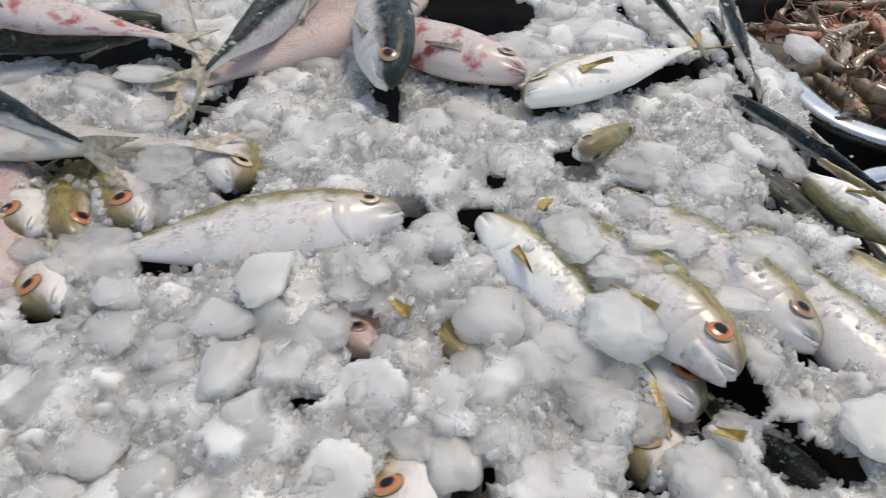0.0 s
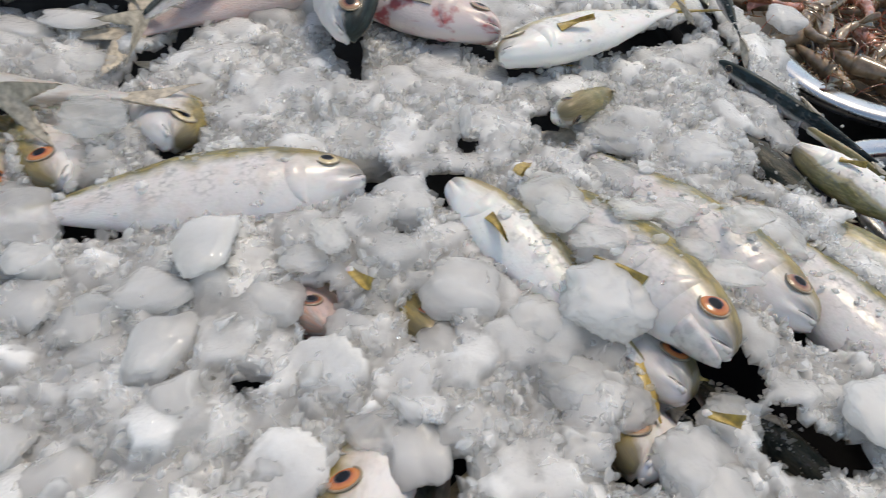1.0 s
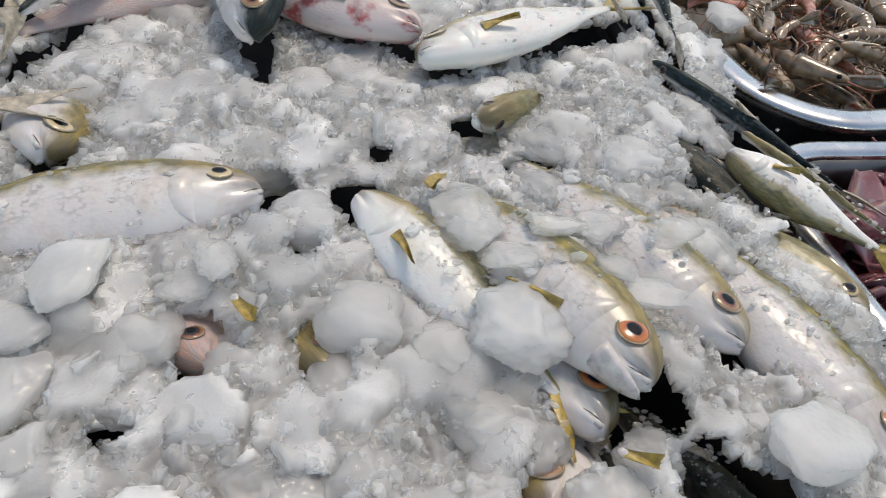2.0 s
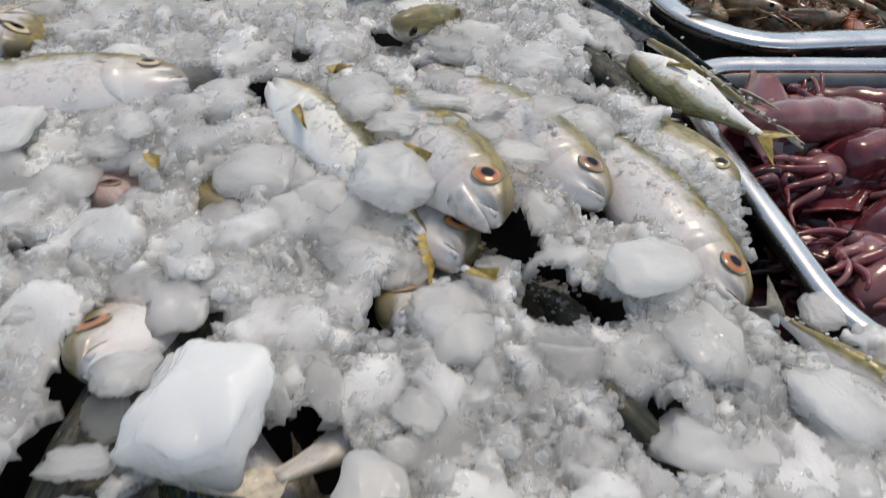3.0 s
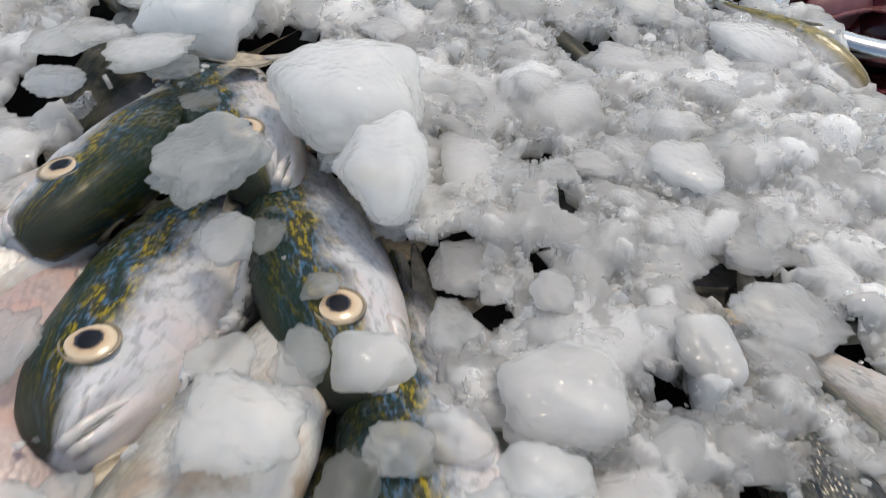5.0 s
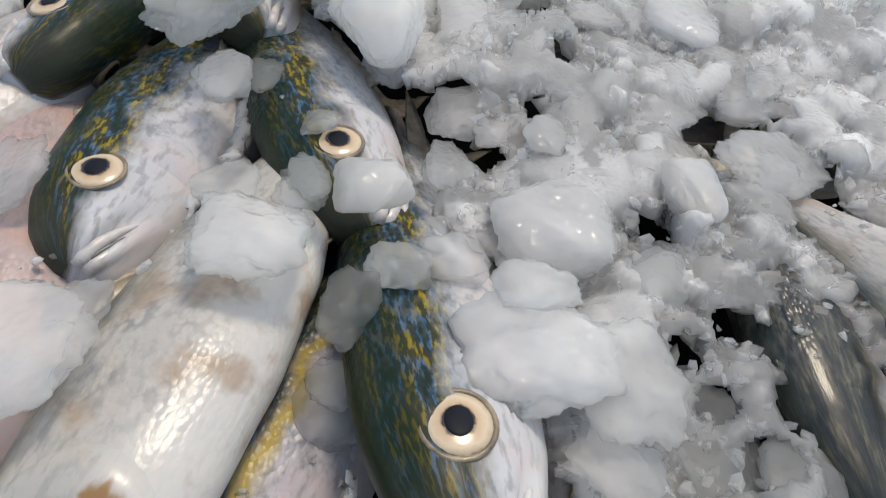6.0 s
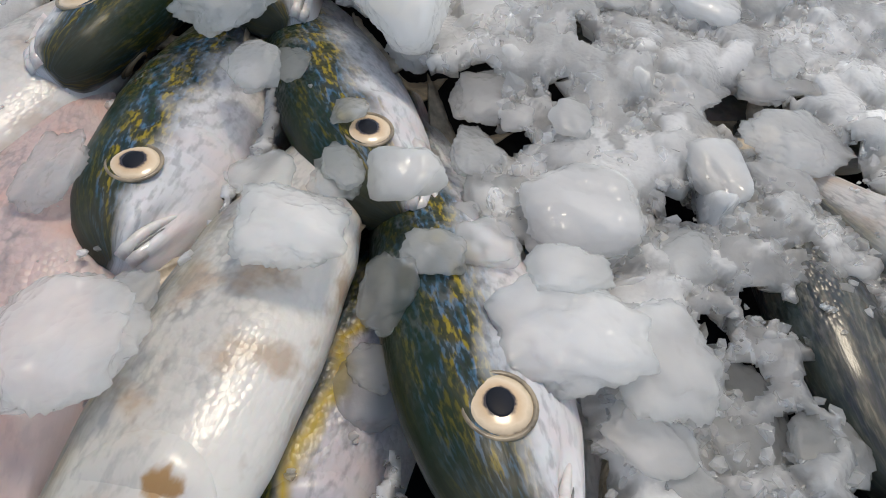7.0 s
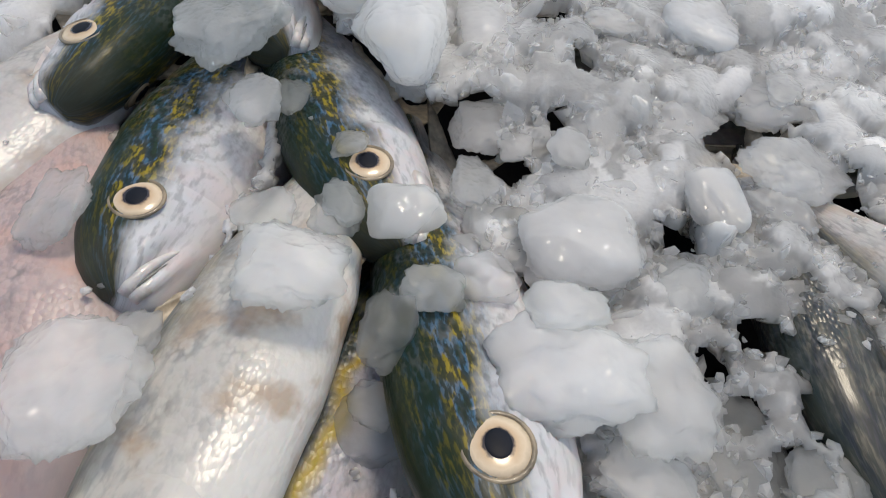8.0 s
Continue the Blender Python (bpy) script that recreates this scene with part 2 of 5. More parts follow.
STAIN = (0.19, 0.30)
SKIN = {
    "olive": skin("olive_mackerel_skin", (0.36, 0.27, 0.06), (0.16, 0.14, 0.04), (0.66, 0.62, 0.60), (0.74, 0.70, 0.68), (0.55, 0.43, 0.36), line=0.71, spots=0.14, blush_amount=0.28, head=0.4, gloss=0.45, relief=0.1),
    "scad": skin("blue_gold_scad_skin", (0.20, 0.150, 0.012), (0.035, 0.110, 0.190), (0.56, 0.56, 0.58), (0.68, 0.65, 0.65), blush_amount=0.15, line=0.62, spots=0.55, fleck=0.88, gloss=0.10, shine=0.14, relief=0.35, patchwork=True),
    "white": skin("cream_belly_skin", (0.20, 0.20, 0.18), (0.32, 0.28, 0.2), (0.48, 0.45, 0.42), (0.60, 0.57, 0.54), (0.40, 0.29, 0.21), 0.5, line=0.86, spots=0.15, gloss=0.3, relief=0.15),
    "stained": skin("stained_cream_skin", (0.20, 0.20, 0.18), (0.32, 0.28, 0.2), (0.50, 0.47, 0.43), (0.64, 0.61, 0.57), (0.36, 0.24, 0.15), 0.7, line=0.80, spots=0.30, gloss=0.35, stain=STAIN, relief=0.20),
    "striped": skin("gold_striped_scad_skin", (0.10, 0.09, 0.01), (0.014, 0.060, 0.095), (0.48, 0.46, 0.50), (0.56, 0.54, 0.56), line=0.66, stripe=1.0, spots=0.6, fleck=0.9, gloss=0.12, relief=0.4, patchwork=True),
    "pink": skin("rosy_fish_skin", (0.62, 0.36, 0.28), (0.50, 0.42, 0.40), (0.48, 0.36, 0.34), (0.55, 0.45, 0.43), (0.58, 0.34, 0.27), 0.45, line=0.82, spots=0.35, gloss=0.12, relief=0.4),
    "bruised": skin("bruised_rosy_skin", (0.55, 0.36, 0.30), (0.46, 0.42, 0.42), (0.60, 0.48, 0.46), (0.68, 0.58, 0.56), (0.42, 0.035, 0.04), 0.85, line=0.82, spots=0.15),
    "silver": skin("silver_fish_skin", (0.22, 0.19, 0.07), (0.36, 0.30, 0.14), (0.76, 0.74, 0.70), (0.84, 0.82, 0.79), line=0.70, stripe=0.5, spots=0.1, head=0.4, relief=0.1),
    "blue": skin("dark_blue_back_skin", (0.010, 0.016, 0.020), (0.022, 0.040, 0.050), (0.55, 0.53, 0.52), (0.74, 0.70, 0.68), line=0.55, spots=0.5, gloss=0.06, shine=0.15, relief=0.35),
    "banded": skin("dark_mottled_silver_edge_skin", (0.13, 0.115, 0.085), (0.035, 0.036, 0.042), (0.58, 0.57, 0.60), (0.72, 0.70, 0.70), line=0.40, spots=0.4, fleck=0.6, gloss=0.4, relief=0.5),
    "dark": skin("dark_grey_fish_skin", (0.03, 0.035, 0.03), (0.09, 0.08, 0.06), (0.16, 0.16, 0.17), (0.5, 0.47, 0.44), line=0.45, spots=0.8, gloss=0.05, shine=0.12, relief=0.4),
}


def plain(name, col, rough, metal=0.0, coat=0.0, scale=90.0, vary=0.35, sub=0.0, relief=0.0004, shine=0.5):
    m, nt, bs = material(name)
    bs.inputs["Specular IOR Level"].default_value = shine
    co = nt.nodes.new("ShaderNodeTexCoord").outputs["Object"]
    n = tex(nt, "noise", scale, co, 5).outputs["Fac"]
    low = tuple(c * (1 - vary) for c in col)
    high = tuple(min(1.0, c * (1 + vary)) for c in col)
    link(nt, ramp(nt, n, (0.32, low), (0.68, high)), bs.inputs["Base Color"])
    link(nt, ramp(nt, n, (0.3, (rough * 0.75,) * 3), (0.7, (min(1, rough * 1.3),) * 3)), bs.inputs["Roughness"])
    bs.inputs["Metallic"].default_value = metal
    bs.inputs["Coat Weight"].default_value = coat
    bs.inputs["Coat Roughness"].default_value = 0.08
    bs.inputs["Subsurface Weight"].default_value = sub
    bs.inputs["Subsurface Scale"].default_value = 0.004
    bump(nt, tex(nt, "noise", scale * 4, co, 4).outputs["Fac"], bs, 0.3, relief)
    return m


def iris_material(name, inner, outer):
    m, nt, bs = material(name)
    co = nt.nodes.new("ShaderNodeTexCoord").outputs["Object"]
    ln = nt.nodes.new("ShaderNodeVectorMath")
    ln.operation = "LENGTH"
    flat = nt.nodes.new("ShaderNodeMapping")
    flat.inputs["Scale"].default_value = (1.0, 0.0, 1.0)
    link(nt, co, flat.inputs["Vector"])
    link(nt, flat.outputs["Vector"], ln.inputs[0])
    dist = maths(nt, "MULTIPLY", ln.outputs["Value"], 1 / 0.0075)
    wob = maths(nt, "ADD", dist, maths(nt, "MULTIPLY", maths(nt, "SUBTRACT", tex(nt, "noise", 500, co).outputs["Fac"], 0.5), 0.22))
    col = ramp(nt, wob, (0.42, (0.03, 0.02, 0.02)), (0.5, inner), (0.74, outer), (0.9, tuple(c * 0.75 for c in outer)), (0.99, (0.10, 0.08, 0.06)))
    link(nt, col, bs.inputs["Base Color"])
    bs.inputs["Roughness"].default_value = 0.2
    bs.inputs["Coat Weight"].default_value = 0.35
    bs.inputs["Coat Roughness"].default_value = 0.12
    return m


EYE = {
    "cream": iris_material("cream_iris", (0.58, 0.40, 0.24), (0.70, 0.55, 0.38)),
    "orange": iris_material("orange_iris", (0.42, 0.10, 0.03), (0.55, 0.20, 0.06)),
    "rust": iris_material("rust_iris", (0.22, 0.07, 0.04), (0.40, 0.24, 0.14)),
    "gold": iris_material("pale_gold_iris", (0.55, 0.42, 0.22), (0.62, 0.52, 0.34)),
}
PUPIL = plain("black_pupil", (0.010, 0.012, 0.018), 0.5, coat=0.0, relief=0.00005, shine=0.12)
JAW = plain("pale_jaw_skin", (0.60, 0.56, 0.54), 0.3, coat=0.5, scale=220, vary=0.15, sub=0.15)
SOCKET = plain("olive_brown_eye_rim", (0.22, 0.17, 0.11), 0.35, coat=0.4, scale=220, vary=0.5)
JAW_DARK = plain("grey_lip_skin", (0.16, 0.16, 0.15), 0.3, coat=0.5, scale=220, vary=0.5)
GUM = plain("red_mouth_flesh", (0.35, 0.06, 0.06), 0.3, coat=0.6, scale=200, sub=0.2)
FIN = plain("olive_yellow_fin", (0.36, 0.25, 0.06), 0.4, coat=0.2, scale=260, vary=0.45)
FIN_PALE = plain("grey_fin", (0.42, 0.36, 0.28), 0.4, coat=0.2, scale=260, vary=0.4)
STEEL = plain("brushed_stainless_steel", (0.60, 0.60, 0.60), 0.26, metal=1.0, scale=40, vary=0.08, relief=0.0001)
# Darker steel for the basins: their dim reflections are put into the colour.
STEEL_SHADED = plain("shade_toned_steel", (0.16, 0.155, 0.15), 0.38, metal=1.0, scale=40, vary=0.2, relief=0.0002)
# Near-black that stands for the deep shade in gaps between fish and ice.
GAP_SHADE = plain("black_gap_shade", (0.006, 0.006, 0.007), 0.85, scale=30, vary=0.3, shine=0.06)
COUNTER = plain("worn_grey_counter", (0.12, 0.12, 0.12), 0.5, scale=12, vary=0.3)
GROUND = plain("grey_concrete", (0.25, 0.24, 0.22), 0.85, scale=3, vary=0.25, relief=0.003)
SHRIMP = plain("raw_shrimp_shell", (0.25, 0.17, 0.10), 0.22, coat=0.7, scale=120, vary=0.55, sub=0.15)
SHRIMP_RED = plain("reddish_shrimp_shell", (0.42, 0.16, 0.09), 0.25, coat=0.7, scale=120, vary=0.5, sub=0.15)
SQUID = plain("raw_pink_squid", (0.15, 0.028, 0.036), 0.25, coat=0.5, scale=70, vary=0.45, sub=0.25, shine=0.3)
SQUID_PALE = plain("pale_squid_flesh", (0.24, 0.095, 0.10), 0.25, coat=0.5, scale=70, vary=0.3, sub=0.3, shine=0.3)
SQUID_DARK = plain("dark_red_squid", (0.06, 0.012, 0.018), 0.25, coat=0.5, scale=70, vary=0.5, sub=0.2, shine=0.3)


# ---- large structure ----
def slab(name, x0, x1, y0, y1, z0, z1, mat, bevel=0.004):
    bm = bmesh.new()
    bmesh.ops.create_cube(bm, size=1.0)
    bmesh.ops.scale(bm, vec=(x1 - x0, y1 - y0, z1 - z0), verts=bm.verts)
    bmesh.ops.translate(bm, vec=((x0 + x1) / 2, (y0 + y1) / 2, (z0 + z1) / 2), verts=bm.verts)
    bmesh.ops.bevel(bm, geom=bm.edges[:], offset=bevel, segments=2, affect="EDGES")
    me = bpy.data.meshes.new(name)
    bm.to_mesh(me)
    bm.free()
    me.materials.append(mat)
    return new(name, me)


tagged(slab("ground", -20, 20, -20, 20, -0.95, -0.85, GROUND), "grey concrete market floor under the stall", "ground", kind="structure")
tagged(slab("stall_counter", -0.9, 0.95, -0.75, 1.0, -0.84, 0.0, COUNTER), "worn grey counter carrying the fish trays", "counter", kind="structure")


def tray(x0, x1, y0, y1, top, deep, turn, radius, label, inside=None, rim=0.016, metal=None):
    """A pressed steel tray: rounded wall, floor and a rolled rim, with real thickness."""
    def ring(grow, z, n=10):
        out = []
        for cx, cy, a0 in ((x1 - radius, y1 - radius, 0), (x0 + radius, y1 - radius, 90), (x0 + radius, y0 + radius, 180), (x1 - radius, y0 + radius, 270)):
            for k in range(n + 1):
                a = radians(a0 + 90 * k / n)
                r = radius + grow
                out.append((cx + r * math.cos(a), cy + r * math.sin(a), z))
        return out
    rings = [ring(rim + 0.001, top - 0.010), ring(rim + 0.002, top - 0.004), ring(rim, top - 0.001), ring(rim * 0.7, top), ring(rim * 0.25, top - 0.0005), ring(0.0, top - 0.002), ring(-0.003, top - 0.006),
             ring(-0.006, top - 0.012), ring(-0.0075, top - 0.014), ring(-0.012, top - deep + 0.012), ring(-0.016, top - deep + 0.004), ring(-0.026, top - deep)]
    n = len(rings[0])
    base = new("steel_tray")
    base.location = ((x0 + x1) / 2, (y0 + y1) / 2, 0)
    base.rotation_euler = (0, 0, radians(turn))
    rings = [[(v[0] - base.location[0], v[1] - base.location[1], v[2]) for v in r] for r in rings]
    for name, some in (("rolled_rim", rings[:7]), ("basin", rings[6:])):
        faces = [(i * n + k, i * n + (k + 1) % n, (i + 1) * n + (k + 1) % n, (i + 1) * n + k) for i in range(len(some) - 1) for k in range(n)]
        if name == "basin":
            faces.append([(len(some) - 1) * n + k for k in range(n)])
        # the basin's steel is toned down for its dark reflections, the rim's is not
        body = part(name, mesh_of(name, [v for r in some for v in r], faces, metal or (STEEL if name == "rolled_rim" else STEEL_SHADED)), base)
        mod = body.modifiers.new("thickness", "SOLIDIFY")
        mod.thickness, mod.offset = 0.0012, -1.0
    verts = rings[-1]
    if inside:
        # added floor sheet whose colour gives the shade below the holes
        flat = [(v[0] * 0.955, v[1] * 0.955, top - deep + 0.003) for v in verts[-n:]] + [(v[0] * 0.955, v[1] * 0.955, top - deep + 0.0015) for v in verts[-n:]]
        fl = [tuple(range(n)), tuple(reversed(range(n, 2 * n)))] + [(k, n + k, n + (k + 1) % n, (k + 1) % n) for k in range(n)]
        part("liner", mesh_of("liner", flat, fl, inside, smooth=False), base, "black sheet standing in for the deep shade under the ice")
    tagged(base, label, "tray")
    return base


# ---- fish ----
GRAINS = []   # place and size
BARE = []   # stretches of fish that lie free of ice: two ends, radius, whether nothing lies under them
PROFILE_U = (0, .012, .035, .08, .15, .25, .38, .55, .72, .88, 1.0)
TOP = (.14, .32, .48, .64, .80, .93, 1.0, .92, .62, .28, .15)
LOW = (.13, .28, .40, .54, .76, .95, 1.0, .90, .56, .24, .15)
WIDE = (.18, .38, .52, .66, .82, .96, 1.0, .86, .54, .22, .09)


FULLER = (.05, .07, .07, .07, .05, 0, 0, 0, 0, 0, 0)   # what a scad's blunt head adds
BLUNT = [0.0]


def fish_point(u, a, length, deep, thick, bend, out=0.0):
    """Body surface: u along from the nose, a round from the back; x runs to the tail, z to the back, y to the left side."""
    half = deep / 2
    c, s = math.cos(a), math.sin(a)
    r_up = np.interp(u, PROFILE_U, TOP if c > 0 else LOW) * half
    more = BLUNT[0] * np.interp(u, PROFILE_U, FULLER)
    r_up += more * half
    r_side = (np.interp(u, PROFILE_U, WIDE) + more) * thick / 2
    if c < 0:
        r_side *= 1 - 0.25 * c * c
    x = -u * length * 0.86
    y = (r_side + out) * math.copysign(abs(s) ** 0.9, s) + bend * length * (u - 0.3) ** 2
    z = (r_up + out) * c - 0.10 * half * (1 - min(1, u / 0.3)) ** 2
    return Vector((x, y, z))


def fin_mesh(name, length, root, tip, sweep, mat, rays=9, thick=0.0007, fork=0.0):
    """A ribbed fan in the xz plane that grows along -x from a root of the given height."""
    verts, faces, cols = [], [], 7
    rows = rays * 2 + 1
    for side in (1, -1):
        for i in range(rows):
            f = i / (rows - 1)
            rib = 0.6 if i % 2 else 1.0
            for j in range(cols):
                g = j / (cols - 1)
                reach = length * (1 - fork * (1 - abs(2 * f - 1)) ** 1.0)
                if j == cols - 1:
                    reach *= 0.96 + 0.07 * noise.random()
                z = (f - 0.5) * (root + (tip - root) * g ** 0.8) + sweep * g * g
                wave = 0.0022 * math.sin(5 * f + 3 * g) * g
                verts.append((-reach * g, wave + side * thick * rib * (1 - 0.7 * g), z))
    n = rows * cols
    for k in (0, 1):
        for i in range(rows - 1):
            for j in range(cols - 1):
                q = [k * n + i * cols + j, k * n + (i + 1) * cols + j, k * n + (i + 1) * cols + j + 1, k * n + i * cols + j + 1]
                faces.append(q if k == 0 else q[::-1])
    for j in range(cols - 1):
        for i in (0, rows - 1):
            faces.append((i * cols + j, i * cols + j + 1, n + i * cols + j + 1, n + i * cols + j))
    for i in range(rows - 1):
        faces.append((i * cols + cols - 1, (i + 1) * cols + cols - 1, n + (i + 1) * cols + cols - 1, n + i * cols + cols - 1))
    return mesh_of(name, verts, faces, mat)


def dome(name, rx, ry, rz, mat, seg=20, rings=12):
    bm = bmesh.new()
    bmesh.ops.create_uvsphere(bm, u_segments=seg, v_segments=rings, radius=1.0)
    bmesh.ops.scale(bm, vec=(rx, ry, rz), verts=bm.verts)
    for f in bm.faces:
        f.smooth = True
    me = bpy.data.meshes.new(name)
    bm.to_mesh(me)
    bm.free()
    me.materials.append(mat)
    return me


def tube(name, pts, radii, mat, around=10, flatten=1.0):
    verts, faces = [], []
    pts = [Vector(p) for p in pts]
    for i, (p, r) in enumerate(zip(pts, radii)):
        d = (pts[min(i + 1, len(pts) - 1)] - pts[max(i - 1, 0)]).normalized()
        side = d.cross(Vector((0.03, 1, 0.02))).normalized()
        other = d.cross(side).normalized()
        for k in range(around):
            a = 2 * math.pi * k / around
            verts.append(p + side * r * math.cos(a) + other * r * flatten * math.sin(a))
    n = len(pts)
    for i in range(n - 1):
        for k in range(around):
            faces.append((i * around + k, i * around + (k + 1) % around, (i + 1) * around + (k + 1) % around, (i + 1) * around + k))
    faces.append([k for k in reversed(range(around))])
    faces.append([(n - 1) * around + k for k in range(around)])
    return mesh_of(name, verts, faces, mat)


def ring_mesh(name, big, small, mat, n=28, k=8):
    verts = [((big + small * math.cos(b)) * math.cos(a), small * 0.8 * math.sin(b), (big + small * math.cos(b)) * math.sin(a)) for a in [2 * math.pi * i / n for i in range(n)] for b in [2 * math.pi * j / k for j in range(k)]]
    faces = [(i * k + j, i * k + (j + 1) % k, (i + 1) % n * k + (j + 1) % k, (i + 1) % n * k + j) for i in range(n) for j in range(k)]
    return mesh_of(name, verts, faces, mat)


def fish(nose, toward_tail, length, roll, kind, label, eye="orange", deep=0.25, gape=4.0, bend=0.0, bare=(0.0, 0.3), pit=False, fine=1, eye_size=0.0068, fin="grey", eye_at=0.105, clear=0.72, grains=60, eye_to=None, grain_size=0.0026):
    nose, back = Vector(nose), Vector(toward_tail)
    BLUNT[0] = 1.0 if fine > 1 else 0.0
    h = (nose - back).normalized()
    right = h.cross(Vector((0, 0, 1))).normalized()
    up = right.cross(h).normalized()
    a = radians(roll)
    dorsal = up * math.cos(a) + right * math.sin(a)
    left = dorsal.cross(h)
    base = new("fish")
    m = Matrix((h, left, dorsal)).transposed().to_4x4()
    deep_m, thick = deep * length, deep * 0.62 * length
    if eye_to:
        # set the fish so that the eye on its upper side lies where it should
        best = max((1, -1), key=lambda q: (m.to_3x3() @ fish_point(eye_at, q * radians(66), length, deep_m, thick, bend)).z)
        nose = Vector(eye_to) - m.to_3x3() @ fish_point(eye_at, best * radians(66), length, deep_m, thick, bend)
    m.translation = nose
    base.matrix_world = m
    rings, around = 30 + 26 * fine, 20 + 14 * fine
    verts, faces, uv_b, uv_s = [], [], [], []
    seed = Vector((nose.x * 37, nose.y * 41, length * 10))
    for i in range(rings):
        u = (i / (rings - 1)) ** 1.25
        for k in range(around):
            t = 2 * math.pi * k / around
            p = fish_point(u, t, length, deep_m, thick, bend)
            p += (p - Vector((p.x, bend * length * (u - 0.3) ** 2, 0))).normalized() * (0.0002 if u < 0.28 else 0.0009) * noise.noise(p * 45 + seed)
            if u < 0.11:
                slit = abs(math.degrees(t if t < math.pi else 2 * math.pi - t) - 96 - 160 * u)
                mid = Vector((p.x, 0, p.z * 0.3))
                p += (p - mid).normalized() * (0.0015 * math.exp(-((slit - 17) / 8) ** 2) - 0.0035 * math.exp(-(slit / 7) ** 2)) * min(1, 12 * (0.11 - u) + 0.1, u * 60)
            verts.append(p)
            uv_b.append((u, (math.cos(t) + 1) / 2))
            uv_s.append((u * length + nose.x, (t if t < math.pi else 2 * math.pi - t) * deep_m * 0.42 + nose.y))
    for i in range(rings - 1):
        for k in range(around):
            faces.append((i * around + k, (i + 1) * around + k, (i + 1) * around + (k + 1) % around, i * around + (k + 1) % around))
    faces.append([k for k in range(around)])
    faces.append([(rings - 1) * around + k for k in reversed(range(around))])
    part("body", mesh_of("fish_body", verts, faces, SKIN[kind], uvs={"body": uv_b, "scale": uv_s}), base)
    # gill covers, one on each side
    for side in (1, -1):
        gv, gf, gb, gs = [], [], [], []
        rows, cols = 14, 8
        for i in range(rows):
            g = i / (rows - 1)
            ang = radians(48 + 112 * g)
            u1 = 0.245 - 0.08 * (2 * g - 1) ** 2
            u0 = 0.165 + 0.02 * g
            for j in range(cols):
                w = j / (cols - 1)
                u = u0 + (u1 - u0) * w
                lift = -0.0003 + 0.0016 * math.sin(math.pi * w) * math.sin(math.pi * g)
                gv.append(fish_point(u, side * ang, length, deep_m, thick, bend, lift))
                gb.append((u, (math.cos(ang) + 1) / 2))
                gs.append((u * length + nose.x, ang * deep_m * 0.42 + nose.y))
        for i in range(rows - 1):
            for j in range(cols - 1):
                q = (i * cols + j, i * cols + j + 1, (i + 1) * cols + j + 1, (i + 1) * cols + j)
                gf.append(q if side < 0 else q[::-1])
        part("gill_cover", mesh_of("gill_cover", gv, gf, SKIN[kind], uvs={"body": gb, "scale": gs}), base)
        # eye with its pupil
        if eye:
            spot = fish_point(eye_at, side * radians(66), length, deep_m, thick, bend)
            out = (fish_point(eye_at, side * radians(66), length, deep_m, thick, bend, 0.01) - spot).normalized()
            out = (out + Vector((0.14, 0, 0))).normalized()
            quat = Vector((0, side, 0)).rotation_difference(out).to_matrix().to_4x4()
            turn = Matrix.Translation(spot - out * eye_size * 0.12) @ quat
            part("eye_socket", ring_mesh("eye_socket", eye_size * 1.02, eye_size * 0.09, SOCKET), base, "dark rim round the eye", turn @ Matrix.Translation((0, side * eye_size * 0.06, 0)))
            ball = part("eye", dome("eye", eye_size, eye_size * 0.26, eye_size, EYE[eye], 28, 16), base, m=turn)
            part("pupil", dome("pupil", eye_size * 0.47, eye_size * 0.06, eye_size * 0.40, PUPIL, 20, 12), ball, "black pupil", Matrix.Translation((0, side * eye_size * 0.225, 0)))
        # pectoral fin
        if fin:
            at = fish_point(0.265, side * radians(112), length, deep_m, thick, bend, 0.0004)
            f = fin_mesh("pectoral_fin", length * 0.13, length * 0.035, length * 0.010, -length * 0.012, FIN if fin == "yellow" else FIN_PALE)
            part("pectoral_fin", f, base, m=Matrix.Translation(at) @ Euler((radians(-22 * side), radians(-12), radians((-14 if fin == "yellow" else -5) * side))).to_matrix().to_4x4())
    # lips on both sides of the mouth
    if eye:
        for side in (1, -1):
            for name, shift, r, mat in (("upper_lip", -11, 0.0125, JAW), ("mouth_slit", 0, 0.0030, JAW_DARK), ("lower_lip", 12, 0.0135, JAW)):
                if fine < 2 and name == "upper_lip":
                    continue
                if fine < 2:
                    r *= 0.8
                pts, rad = [], []
                for k in range(11):
                    g = k / 10
                    u = 0.004 + 0.085 * g
                    pts.append(fish_point(u, side * radians(100 + 26 * g + shift * (1.0 - 0.45 * g)), length, deep_m, thick, bend, 0.0002 - 0.45 * length * r * (1 - 0.72 * g) - 0.001 * g ** 3))
                    rad.append(length * r * (1 - 0.72 * g) * 0.75)
                part(name, tube(name, pts, rad, mat, 8), base, "dark closed mouth" if name == "mouth_slit" else "")
    # lower jaw and mouth, where it gapes
    if gape >= 10:
        jv, jf, jn, ja = [], [], 9, 10
        jl = length * 0.105
        for i in range(jn):
            g = i / (jn - 1)
            for k in range(ja):
                t = math.pi * k / (ja - 1)
                w = thick * (0.13 + 0.30 * (1 - g) ** 0.7)
                jv.append((-jl * (1 - g), w * math.cos(t), -deep_m * (0.045 + 0.19 * (1 - g) ** 0.8) * math.sin(t)))
        for i in range(jn - 1):
            for k in range(ja - 1):
                jf.append((i * ja + k, i * ja + k + 1, (i + 1) * ja + k + 1, (i + 1) * ja + k))
